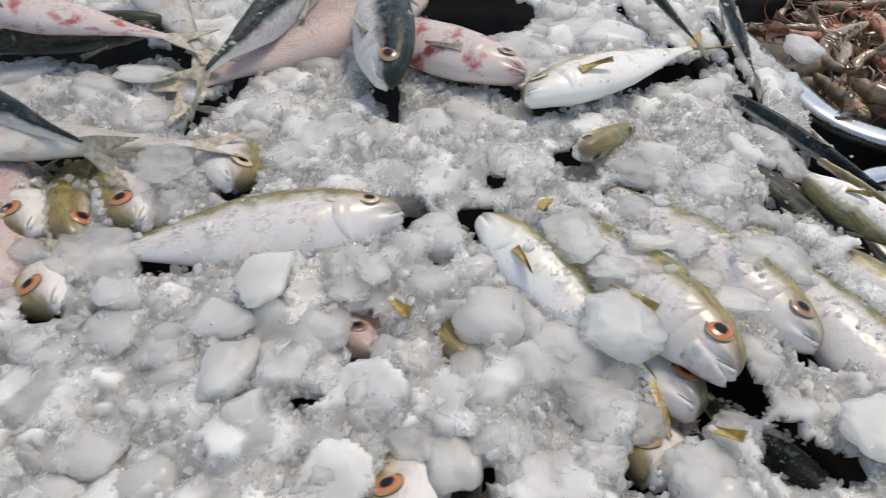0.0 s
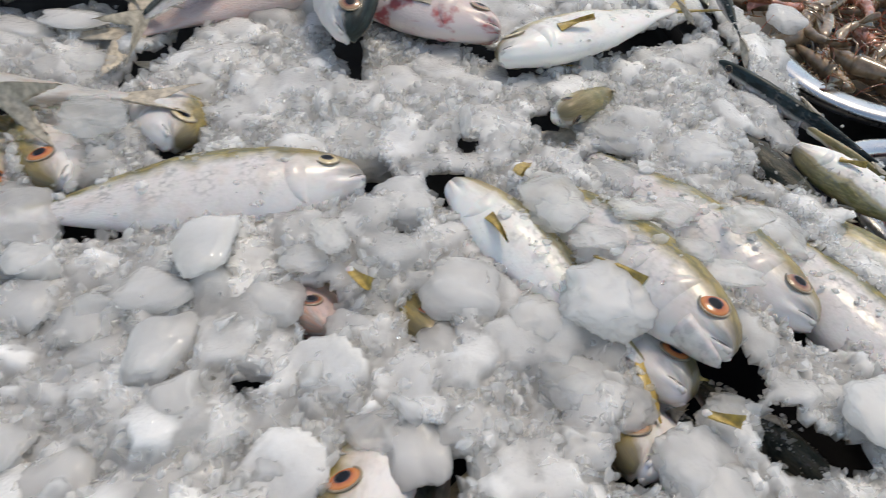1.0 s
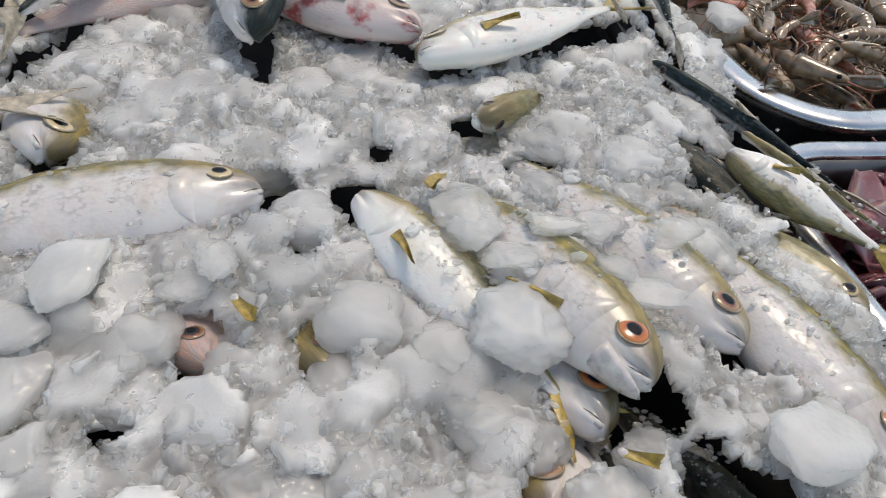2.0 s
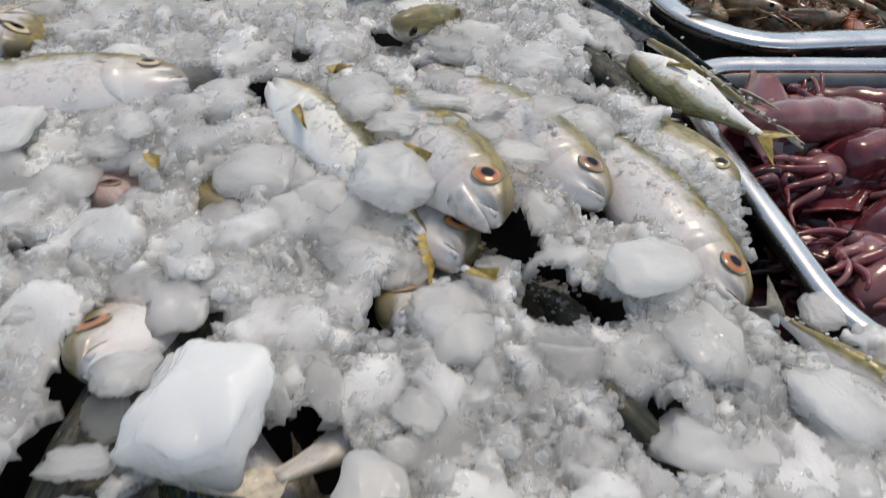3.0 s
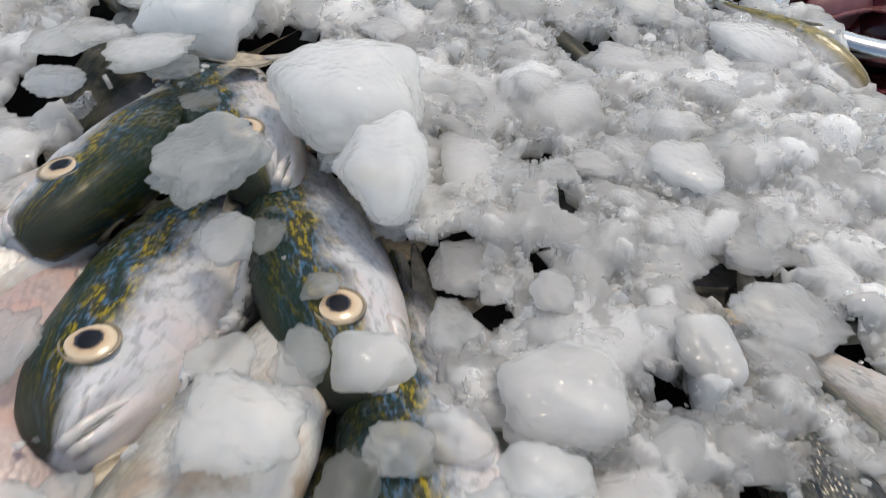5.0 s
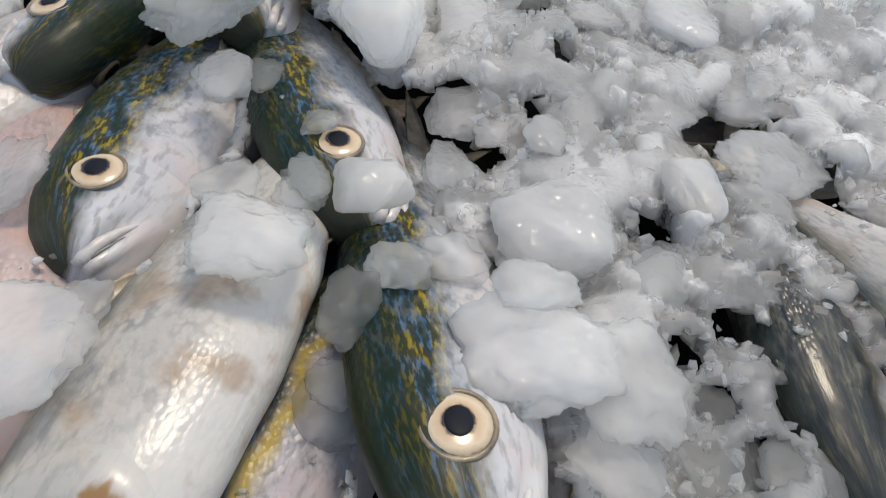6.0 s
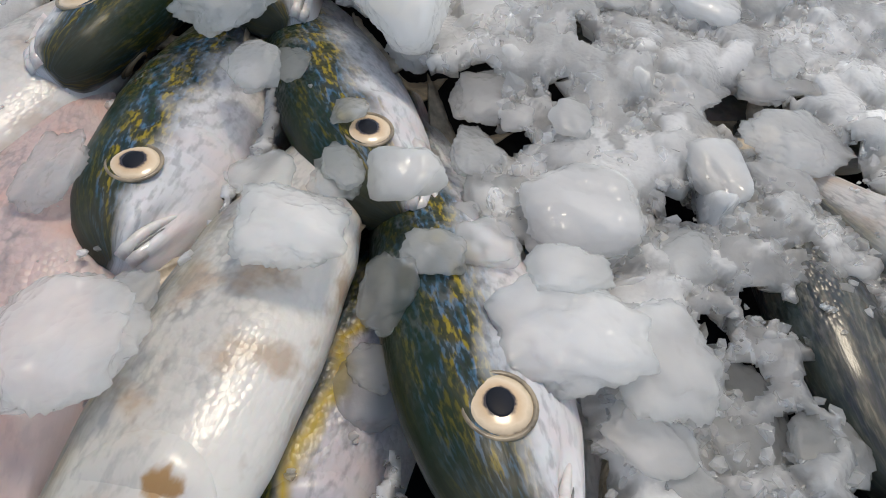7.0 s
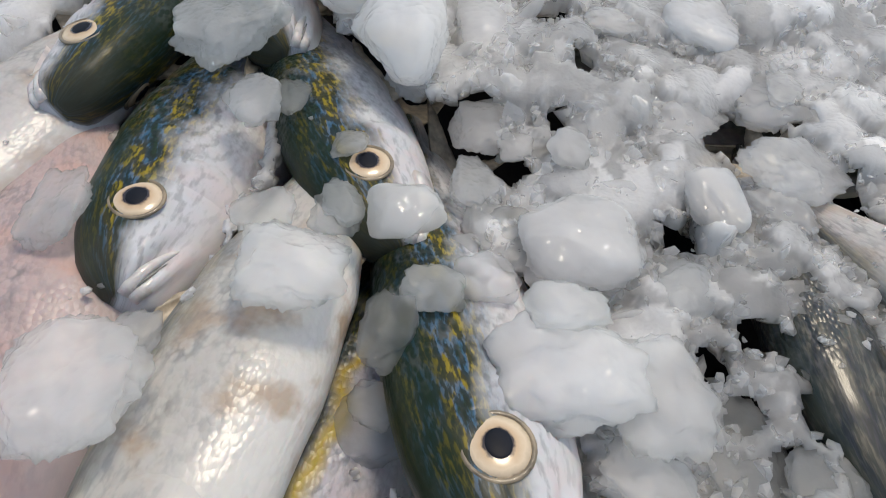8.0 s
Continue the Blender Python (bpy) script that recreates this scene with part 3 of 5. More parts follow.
            jf.append((i * ja + ja - 1, i * ja, (i + 1) * ja, (i + 1) * ja + ja - 1))
        jf.append([(jn - 1) * ja + k for k in range(ja)])
        jf.append([k for k in reversed(range(ja))])
        hinge = Matrix.Translation((-jl * 1.02, 0, -deep_m * 0.115)) @ Euler((0, radians(gape - 4), 0)).to_matrix().to_4x4() @ Matrix.Translation((jl * 1.04, 0, 0))
        jaw = part("lower_jaw", mesh_of("lower_jaw", jv, jf, JAW if kind != "dark" else JAW_DARK), base, "pale lower jaw", hinge)
        if gape > 12:
            part("mouth_lining", dome("mouth_lining", jl * 0.42, thick * 0.2, deep_m * 0.05, GUM, 16, 10), jaw, "dark red mouth flesh", Matrix.Translation((-jl * 0.6, 0, deep_m * 0.01)))
    # round open mouth
    if gape >= 25:
        ahead = Matrix.Translation((-0.004, 0, -0.002)) @ Euler((0, radians(8), radians(90))).to_matrix().to_4x4() @ Matrix.Diagonal((0.72, 1, 1, 1))
        rim = part("mouth_rim", ring_mesh("mouth_rim", 0.0105, 0.0026, JAW), base, "wide open pale mouth", ahead)
        part("throat", dome("throat", 0.0098, 0.0026, 0.0098, GUM, 20, 12), rim, "dark red throat")
    # back fin and tail
    f = fin_mesh("back_fin", length * 0.022, length * 0.16, length * 0.12, -length * 0.03, FIN_PALE)
    part("back_fin", f, base, m=Matrix.Translation(fish_point(0.5, 0, length, deep_m, thick, bend, -0.001)) @ Euler((0, radians(62), 0)).to_matrix().to_4x4())
    end = fish_point(0.985, 0, length, deep_m, thick, bend)
    f = fin_mesh("tail_fin", length * 0.17, deep_m * 0.16, deep_m * 0.85, 0, FIN if fin == "yellow" else FIN_PALE, rays=12, fork=0.55)
    part("tail_fin", f, base, m=Matrix.Translation((end.x, end.y, 0)) @ Euler((0, 0, radians(-40 * bend))).to_matrix().to_4x4())
    # where loose grains of ice cling to the upper side
    turn3 = m.to_3x3()
    for _ in range(grains):
        u, t = 0.2 + 0.75 * rng.random() ** 0.8, rng.uniform(0, 2 * math.pi)
        p, q = fish_point(u, t, length, deep_m, thick, bend), fish_point(u, t, length, deep_m, thick, bend, 0.01)
        if (turn3 @ (q - p)).normalized().z > 0.55:
            GRAINS.append((*(m @ p), 0.0006 + grain_size * rng.random() ** 3))
    tagged(base, label, "fish")
    if bare:
        BARE.append((nose - h * length * bare[0], nose - h * length * bare[1], deep_m * 0.5 * clear, pit))
    return base


# ---- ice ----
def lump(seed, level, flat=4, rough=0.10, jag=0.0, hard=0.88):
    """A broken, half-melted piece of ice of about unit radius: split faces, softened edges, pitted skin."""
    r = random.Random(seed)
    bm = bmesh.new()
    bmesh.ops.create_icosphere(bm, subdivisions=level, radius=1.0)
    cuts = []
    for _ in range(flat):
        d = Vector((r.gauss(0, 1), r.gauss(0, 1), r.gauss(0, 1))).normalized()
        cuts.append((d, r.uniform(0.35, 0.75)))
    off = Vector((seed * 3.1 % 97, seed * 1.7 % 89, seed * 2.3 % 83))
    for v in bm.verts:
        p = v.co.copy()
        for d, k in cuts:
            over = p.dot(d) - k
            if over > 0:
                p -= d * over * hard
        p *= 1 + 2.2 * rough * noise.noise(p * 1.5 + off) + 1.3 * rough * noise.noise(p * 3.6 + off) + 0.6 * rough * noise.noise(p * 8 + off) + 0.3 * rough * noise.noise(p * 17 + off) + jag * (noise.noise(p * 11 + off) + 0.7 * noise.noise(p * 23 + off) + 0.45 * noise.noise(p * 41 + off))
        v.co = p
    co = np.array([v.co[:] for v in bm.verts])
    bm.verts.index_update()
    fa = [tuple(v.index for v in f.verts) for f in bm.faces]
    bm.free()
    return co, fa


LUMP_COUNT = [0]


def melted_lump(seed, level, flat, rim, box, uneven):
    """A half-melted piece: a rounded block with a few blunt split faces, smooth above and crusted with crystals round its edge."""
    r = random.Random(seed)
    bm = bmesh.new()
    bmesh.ops.create_icosphere(bm, subdivisions=level, radius=1.0)
    cuts = []
    for _ in range(flat):
        d = Vector((r.gauss(0, 1), r.gauss(0, 1), r.gauss(0, 0.7))).normalized()
        cuts.append((d, r.uniform(0.55, 0.85)))
    off = Vector((seed * 3.1 % 97, seed * 1.7 % 89, seed * 2.3 % 83))
    out = []
    for v in bm.verts:
        p = v.co.copy()
        k = (abs(p.x) ** box + abs(p.y) ** box + abs(p.z) ** box) ** (-1 / box)
        p *= k
        for d, far in cuts:
            over = p.dot(d) - far
            if over > 0:
                p -= d * over * 0.8
        edge = max(0.0, 1 - abs(p.z) / 0.62) ** 0.7
        crust = 0.7 * noise.noise(p * 6 + off) + noise.noise(p * 13 + off) + 0.8 * noise.noise(p * 24 + off) + 0.5 * noise.noise(p * 41 + off)
        p *= 1 + 0.26 * noise.noise(p * 1.3 + off) + uneven * noise.noise(p * 3.1 + off) + (0.008 + rim * edge) * crust
        out.append(p[:])
    bm.verts.index_update()
    fa = [tuple(v.index for v in f.verts) for f in bm.faces]
    bm.free()
    return np.array(out), fa


def ice_lump(x, y, z, wide, long, tall, tone, turn=0.0, square=4, box=2.4):
    """One large piece of ice."""
    LUMP_COUNT[0] += 1
    big = max(wide, long)
    co, fa = melted_lump(LUMP_COUNT[0] * 7 + 3, 5 if big > 0.022 else 4, square, 0.035 if tone > 0.78 else 0.085, box, 0.05 if tone > 0.78 else 0.16)
    lo, hi = co.min(0), co.max(0)
    tall = max(tall, 0.36 * min(wide, long))
    if z - surface(x, y) < 0.006:
        z -= 0.25 * tall
    co = (co - (lo + hi) / 2) / (hi - lo) * np.array((wide, long, tall))
    mat = ICE_WHITE if tone > 0.78 else (ICE_MILKY if tone > 0.5 else ICE_CLEAR)
    ob = new("ice_lump", mesh_of("ice_lump", co, fa, mat))
    ob.matrix_world = pose(x, y, z, LUMP_COUNT[0] * 37 % 15 - 7, LUMP_COUNT[0] * 53 % 15 - 7, turn)
    look_of = "opaque white" if tone > 0.78 else ("milky translucent" if tone > 0.5 else "clear grey")
    tagged(ob, f"{look_of} lump of melting ice lying on the fish heap", "ice", "ice lumps")
    return ob


def scatter(name, label, count, sizes, level, mat, lift, region, templates=10, keep=1.0, avoid=1.0, seed=1, smooth=False):
    """Many small pieces of ice in one mesh."""
    g = np.random.default_rng(seed)
    shapes = [lump(900 + seed * 50 + k, level, 6, 0.12, 0.05, 0.97) for k in range(templates)]
    x0, x1, y0, y1 = region
    V, F, base = [], [], 0
    done = 0
    while done < count:
        x, y = g.uniform(x0, x1), g.uniform(y0, y1)
        s = sizes[0] + (sizes[1] - sizes[0]) * g.random() ** 2.2
        pick, q, dz = int(g.integers(templates)), g.normal(size=4), g.random()
        done += 1
        if not ice_here(x, y, s * 0.6 * avoid):
            continue
        qq = q / np.linalg.norm(q)
        w, a, b, c = qq
        R = np.array([[1 - 2 * (b * b + c * c), 2 * (a * b - c * w), 2 * (a * c + b * w)], [2 * (a * b + c * w), 1 - 2 * (a * a + c * c), 2 * (b * c - a * w)], [2 * (a * c - b * w), 2 * (b * c + a * w), 1 - 2 * (a * a + b * b)]])
        co, fa = shapes[pick]
        stretch = np.array((1.0, g.uniform(0.5, 1.0), g.uniform(0.3, 0.8)))
        z = bed_height(x, y) + lift + s * (dz * 0.5)
        V.append((co * stretch * s) @ R.T + np.array((x, y, z)))
        F.append(np.array(fa) + base)
        base += len(co)
    V, F = np.concatenate(V), np.concatenate(F)
    me = bpy.data.meshes.new(name)
    me.vertices.add(len(V))
    me.vertices.foreach_set("co", V.astype(np.float32).ravel())
    me.loops.add(F.size)
    me.loops.foreach_set("vertex_index", F.astype(np.int32).ravel())
    me.polygons.add(len(F))
    me.polygons.foreach_set("loop_start", np.arange(0, F.size, 3, dtype=np.int32))
    me.update(calc_edges=True)
    me.polygons.foreach_set("use_smooth", [smooth] * len(F))
    me.materials.append(mat)
    return tagged(new(name, me), label, "ice", kind="stuff")


HOLES = []


def right_edge(y):
    return 0.288 + 0.010 * math.sin(y * 31) + 0.09 * min(0.25, max(0.0, y - 0.3))


def segment_gap(x, y, a, b):
    d = (b - a).xy
    t = max(0.0, min(1.0, ((x - a.x) * d.x + (y - a.y) * d.y) / max(1e-9, d.length_squared)))
    return math.hypot(x - a.x - d.x * t, y - a.y - d.y * t)


def ice_here(x, y, r=0.0):
    if x > right_edge(y) - r and y > 0.13:
        return False
    for hx, hy, hr in HOLES:
        if math.hypot(x - hx, y - hy) < hr + r * 0.5:
            return False
    for a, b, rad, pit in BARE:
        if segment_gap(x, y, a, b) < rad + r * 0.6:
            return False
    return True


def bed_height(x, y):
    p = Vector((x, y, 0))
    return surface(x, y) - 0.002 + 0.006 * noise.noise(p * 20) + 0.003 * noise.noise(p * 55)


PLATES = []
# stretches where the ice bed is less cloudy and darker: centre and radius
GLASSY = [(0.195, -0.035, 0.05), (0.165, -0.02, 0.035), (0.25, -0.11, 0.045), (0.205, 0.03, 0.03), (0.19, -0.15, 0.03), (0.212, -0.138, 0.022), (0.225, -0.158, 0.020), (0.198, -0.092, 0.014), (0.150, 0.012, 0.03), (0.16, 0.10, 0.03), (-0.02, 0.10, 0.025), (0.10, 0.20, 0.03)]


def make_plates(x0, x1, y0, y1, count, sizes, seed):
    """Welded pieces of ice: centre, half lengths, turn, height, slopes, cloudiness."""
    g = np.random.default_rng(seed)
    for _ in range(count):
        r = sizes[0] + (sizes[1] - sizes[0]) * g.random() ** 1.8
        PLATES.append((g.uniform(x0, x1), g.uniform(y0, y1), r, r * g.uniform(0.5, 0.95), g.uniform(0, math.pi), g.normal(0.0003, 0.0013) - 0.03 * r, g.normal(0, 0.10), g.normal(0, 0.10), g.random()))


def noise_field(X, Y, scale, shift=0.0):
    flat = [noise.noise((x * scale + shift, y * scale - shift, shift)) for x, y in zip(X.ravel().tolist(), Y.ravel().tolist())]
    return np.array(flat).reshape(X.shape)


def ice_mask(X, Y):
    edge = 0.288 + 0.010 * np.sin(Y * 31) + 0.09 * np.clip(Y - 0.3, 0.0, 0.25)
    free = ~((X > edge) & (Y > 0.13))
    for hx, hy, hr in HOLES:
        free &= np.hypot(X - hx, Y - hy) > hr
    for p, q, rad, pit in BARE:
        dx, dy = q.x - p.x, q.y - p.y
        t = np.clip(((X - p.x) * dx + (Y - p.y) * dy) / max(1e-9, dx * dx + dy * dy), 0, 1)
        free &= np.hypot(X - p.x - dx * t, Y - p.y - dy * t) > rad
    return free


def ice_bed(name, x0, x1, y0, y1, step, hole=None):
    nx, ny = int((x1 - x0) / step) + 1, int((y1 - y0) / step) + 1
    X, Y = np.meshgrid(x0 + step * np.arange(nx), y0 + step * np.arange(ny))
    n1, n2, n3 = noise_field(X, Y, 130), noise_field(X, Y, 130, 7.3), noise_field(X, Y, 420, 3.1)
    n4, n5, n6 = noise_field(X, Y, 420, 11.7), noise_field(X, Y, 20), noise_field(X, Y, 55)
    WX, WY = X + 0.0030 * n1 + 0.0016 * n3, Y + 0.0030 * n2 + 0.0016 * n4
    base = 0.094 + 0.055 * np.maximum(0.0, Y) - 0.002 + 0.006 * n5 + 0.003 * n6
    n7 = noise_field(X, Y, 950, 5.9)
    Z = base - 0.0022 + 0.0009 * n3 + 0.0012 * n1 + 0.0003 * n7
    C = 0.22 + 0.35 * n6 + 0.3 * n3
    for px, py, ra, rb, turn, h, sx, sy, cloud in PLATES:
        i0, i1 = int((px - ra * 1.5 - x0) / step), int((px + ra * 1.5 - x0) / step) + 2
        j0, j1 = int((py - ra * 1.5 - y0) / step), int((py + ra * 1.5 - y0) / step) + 2
        i0, j0, i1, j1 = max(0, i0), max(0, j0), min(nx, i1), min(ny, j1)
        if i0 >= i1 or j0 >= j1:
            continue
        w = (slice(j0, j1), slice(i0, i1))
        dx, dy = WX[w] - px, WY[w] - py
        u = (dx * math.cos(turn) + dy * math.sin(turn)) / ra
        v = (dy * math.cos(turn) - dx * math.sin(turn)) / rb
        d = np.sqrt(u * u + v * v)
        z = base[w] + h + sx * dx + sy * dy + 0.10 * ra * (1 - d ** 4) + 0.0004 * n3[w] + 0.0002 * n7[w]
        top = (d < 1) & (z > Z[w])
        Z[w] = np.where(top, z, Z[w])
        C[w] = np.where(top, 0.25 + 0.7 * cloud + 0.25 * n6[w] - 0.3 * d ** 4, C[w])
    for cx, cy, cr in GLASSY:
        C -= 0.32 * np.exp(-((WX - cx) ** 2 + (WY - cy) ** 2) / cr ** 2)
    keep = ice_mask(WX, WY)
    if hole:
        keep &= ~((X > hole[0]) & (X < hole[1]) & (Y > hole[2]) & (Y < hole[3]))
    inner = keep.copy()
    for drop in (0.0026, 0.0018, 0.0012, 0.0008, 0.0004):
        small = inner.copy()
        small[1:] &= inner[:-1]
        small[:-1] &= inner[1:]
        small[:, 1:] &= inner[:, :-1]
        small[:, :-1] &= inner[:, 1:]
        Z = np.where(inner & ~small, Z - drop, Z)
        inner = small
    k = keep[:-1, :-1] & keep[1:, :-1] & keep[:-1, 1:] & keep[1:, 1:]
    jj, ii = np.nonzero(k)
    a = jj * nx + ii
    F = np.stack([a, a + 1, a + nx + 1, a + nx], 1)
    used, F = np.unique(F.ravel(), return_inverse=True)
    V = np.stack([X.ravel(), Y.ravel(), Z.ravel()], 1)[used]
    F = F.reshape(-1, 4)
    me = bpy.data.meshes.new(name)
    me.vertices.add(len(V))
    me.vertices.foreach_set("co", V.astype(np.float32).ravel())
    me.loops.add(F.size)
    me.loops.foreach_set("vertex_index", F.astype(np.int32).ravel())
    me.polygons.add(len(F))
    me.polygons.foreach_set("loop_start", np.arange(0, F.size, 4, dtype=np.int32))
    me.update(calc_edges=True)
    me.polygons.foreach_set("use_smooth", [True] * len(F))
    att = me.attributes.new("cloudiness", "FLOAT", "POINT")
    att.data.foreach_set("value", np.clip(C.ravel()[used], 0, 1).astype(np.float32))
    me.materials.append(ICE_BED)
    ob = new(name, me)
    mod = ob.modifiers.new("thickness", "SOLIDIFY")
    mod.thickness, mod.offset = 0.006, -1.0
    return tagged(ob, "wet crushed ice frozen together round the fish", "ice", kind="stuff")


def loose_grains():
    """The grains of ice that cling to the fish, in one mesh."""
    g = np.random.default_rng(31)
    shapes = [lump(3000 + k, 1, 5, 0.14, 0.05, 0.97) for k in range(8)]
    verts, faces, base = [], [], 0
    for x, y, z, r in GRAINS:
        for _ in range(int(g.integers(1, 4))):
            co, fa = shapes[int(g.integers(8))]
            size = r * g.uniform(0.5, 1.1)
            verts.extend((co * size * np.array((1, g.uniform(0.6, 1), 0.6)) + np.array((x, y, z)) + g.normal(0, r * 0.9, 3) * np.array((1, 1, 0.2))).tolist())
            faces.extend([tuple(i + base for i in f) for f in fa])
            base += len(co)
    return tagged(new("ice_grains", mesh_of("ice_grains", verts, faces, ICE_GRAIN, smooth=False)), "tiny white grains of ice clinging to the fish", "ice", kind="stuff")


def stray_fin(x, y, z, length, turn, tilt, wide=0.4):
    """The fin of a buried fish, with the stub of its root."""
    base = new("fish_fin")
    base.matrix_world = pose(x, y, z, 70, tilt, turn)
    part("fin_blade", fin_mesh("fin_blade", length, length * wide * 0.5, length * wide, length * 0.1, FIN, 8), base)
    part("fin_root", dome("fin_root", length * 0.16, length * 0.07, length * wide * 0.3, JAW, 14, 8), base, "pale fleshy fin root")
    return tagged(base, "yellow-brown fish fin sticking out of the ice", "fish fin", "stray fins")

# ---- the fish ----
fish((-0.002, 0.295, 0.110), (-0.158, 0.261, 0.106), 0.205, -78, 'olive', 'olive-backed silver mackerel lying on its side in crushed ice', fine=1, eye='gold', fin='', clear=0.72, bare=(0, 0.8), eye_size=0.0062, grains=110, grain_size=0.0055, eye_to=(-0.023, 0.308, 0.118))
fish((0.163, 0.192, 0.117), (0.112, 0.290, 0.106), 0.2, -68, 'olive', 'olive-backed silver mackerel lying on its side in crushed ice', fine=1, fin='yellow', bare=(0, 0.55), gape=14, grains=200, grain_size=0.0055, eye_to=(0.152, 0.202, 0.125))
fish((0.151, 0.189, 0.094), (0.124, 0.271, 0.064), 0.2, -82, 'olive', 'dark mackerel head with a red eye under another mackerel', fine=1, bare=(0, 0.15), grains=5, eye_to=(0.14, 0.195, 0.101))
fish((0.224, 0.214, 0.108), (0.164, 0.309, 0.107), 0.2, -76, 'olive', 'olive-backed silver mackerel lying on its side in crushed ice', fine=1, eye='rust', fin='', clear=0.6, bare=(0, 0.7), grains=420, grain_size=0.0055, eye_to=(0.211, 0.228, 0.113))
fish((0.270, 0.152, 0.098), (0.231, 0.257, 0.104), 0.2, -80, 'olive', 'olive-backed silver mackerel lying on its side in crushed ice', fine=1, fin='', clear=0.6, bare=(0, 0.75), grains=200, grain_size=0.0055, eye_to=(0.269, 0.169, 0.1))
fish((0.045, 0.303, 0.109), (0.096, 0.231, 0.101), 0.16, 85, 'silver', 'white-bellied fish with a yellow fin under lumps of ice', fine=1, eye='', fin='yellow', bare=(0, 0.5), grains=120, grain_size=0.0055)
fish((-0.102, 0.319, 0.116), (-0.154, 0.485, 0.066), 0.19, -96, 'olive', 'mackerel buried in ice with only its head showing', fine=1, clear=0.42, eye='gold', bare=(0, 0.2), eye_to=(-0.103, 0.343, 0.118))
fish((-0.214, 0.281, 0.109), (-0.288, 0.424, 0.062), 0.19, 76, 'olive', 'mackerel buried in ice with only its head showing', fine=1, clear=0.42, bare=(0, 0.2))
fish((-0.154, 0.284, 0.114), (-0.220, 0.454, 0.064), 0.2, 76, 'olive', 'mackerel buried in ice with only its head showing', fine=1, clear=0.42, eye='orange', bare=(0, 0.22), eye_to=(-0.168, 0.309, 0.114))
fish((-0.187, 0.279, 0.103), (-0.236, 0.422, 0.057), 0.19, 30, 'olive', 'mackerel buried in ice with only its head showing', fine=1, clear=0.42, bare=(0, 0.2))
fish((-0.182, 0.229, 0.105), (-0.240, 0.340, 0.058), 0.19, 88, 'olive', 'mackerel buried in ice with only its head showing', fine=1, clear=0.42, bare=(0, 0.17))
fish((-0.239, 0.249, 0.118), (-0.256, 0.340, 0.083), 0.2, -60, 'pink', 'rosy fish with an open pink mouth half under ice', fine=1, eye='', gape=30, bare=(0, 0.2), clear=0.6)
fish((-0.217, 0.187, 0.092), (-0.232, 0.274, 0.101), 0.22, 80, 'pink', 'rosy fish lying in crushed ice', fine=1, eye='', bare=(0.3, 0.45), fin='', clear=0.5, grains=500)
fish((-0.020, 0.208, 0.097), (-0.053, 0.295, 0.050), 0.17, 60, 'pink', 'mackerel buried in ice with only its head showing', fine=1, clear=0.42, eye='rust', bare=(0, 0.12), eye_size=0.005)
fish((0.030, 0.201, 0.099), (0.010, 0.280, 0.049), 0.17, 50, 'olive', 'mackerel buried in ice with only its head showing', fine=1, clear=0.42, eye='orange', bare=(0, 0.12), eye_size=0.005)
fish((-0.011, 0.119, 0.101), (0.012, 0.199, 0.050), 0.2, 92, 'olive', 'mackerel buried in ice with only its head showing', fine=1, clear=0.42, bare=(0, 0.2), eye_to=(-0.009, 0.136, 0.101))
fish((0.102, 0.146, 0.098), (0.139, 0.203, 0.050), 0.19, 90, 'olive', 'mackerel buried in ice with only its head showing', fine=1, clear=0.42, eye='rust', bare=(0, 0.18), eye_to=(0.112, 0.16, 0.094))
fish((0.113, 0.355, 0.122), (0.171, 0.430, 0.088), 0.14, -40, 'silver', 'small silver fish head sticking out of the ice', fine=1, eye='rust', bare=(0, 0.15), eye_size=0.004)
fish((0.087, 0.441, 0.130), (0.003, 0.486, 0.131), 0.21, -82, 'bruised', 'rosy fish with blood-red bruises on its side', fine=1, eye='rust', bare=(0, 0.9), clear=0.38)
fish((-0.013, 0.407, 0.138), (-0.021, 0.497, 0.151), 0.2, -62, 'blue', 'blue-backed silver fish lying across a rosy one', fine=1, eye='rust', bare=(0, 0.9), clear=0.38)
fish((0.012, 0.587, 0.126), (-0.150, 0.432, 0.118), 0.26, -85, 'pink', 'pale rosy fish half covered by ice', fine=1, eye='', bare=(0.2, 0.7), clear=0.38)
fish((-0.068, 0.561, 0.155), (-0.142, 0.402, 0.138), 0.19, -25, 'blue', 'dark blue fish with forked tail on the ice', fine=1, deep=0.18, bare=(0, 1), clear=0.38)
fish((-0.388, 0.427, 0.147), (-0.213, 0.346, 0.133), 0.25, 28, 'blue', 'dark-backed fish lying on top of the heap', fine=1, deep=0.16, bare=(0, 1), clear=0.38)
fish((-0.342, 0.355, 0.121), (-0.220, 0.356, 0.120), 0.24, 95, 'white', 'cream-bellied fish under a dark-backed one', fine=1, deep=0.17, bare=(0, 0.9), clear=0.38)
fish((-0.178, 0.484, 0.141), (-0.272, 0.471, 0.130), 0.2, 30, 'dark', 'dark green fish with a red gill on the heap', fine=1, deep=0.18, eye='rust', bare=(0, 0.8), clear=0.38)
fish((0.081, 0.412, 0.127), (0.224, 0.486, 0.133), 0.19, 98, 'silver', 'white-bellied fish with a yellow fin on the ice', fine=1, eye='gold', fin='yellow', bare=(0, 1), clear=0.38)
fish((0.279, 0.584, 0.146), (0.268, 0.439, 0.124), 0.15, -10, 'blue', 'slim dark blue fish at the edge of the heap', fine=1, bare=(0, 1), deep=0.12, clear=0.38, eye_size=0.0028, eye_at=0.07)
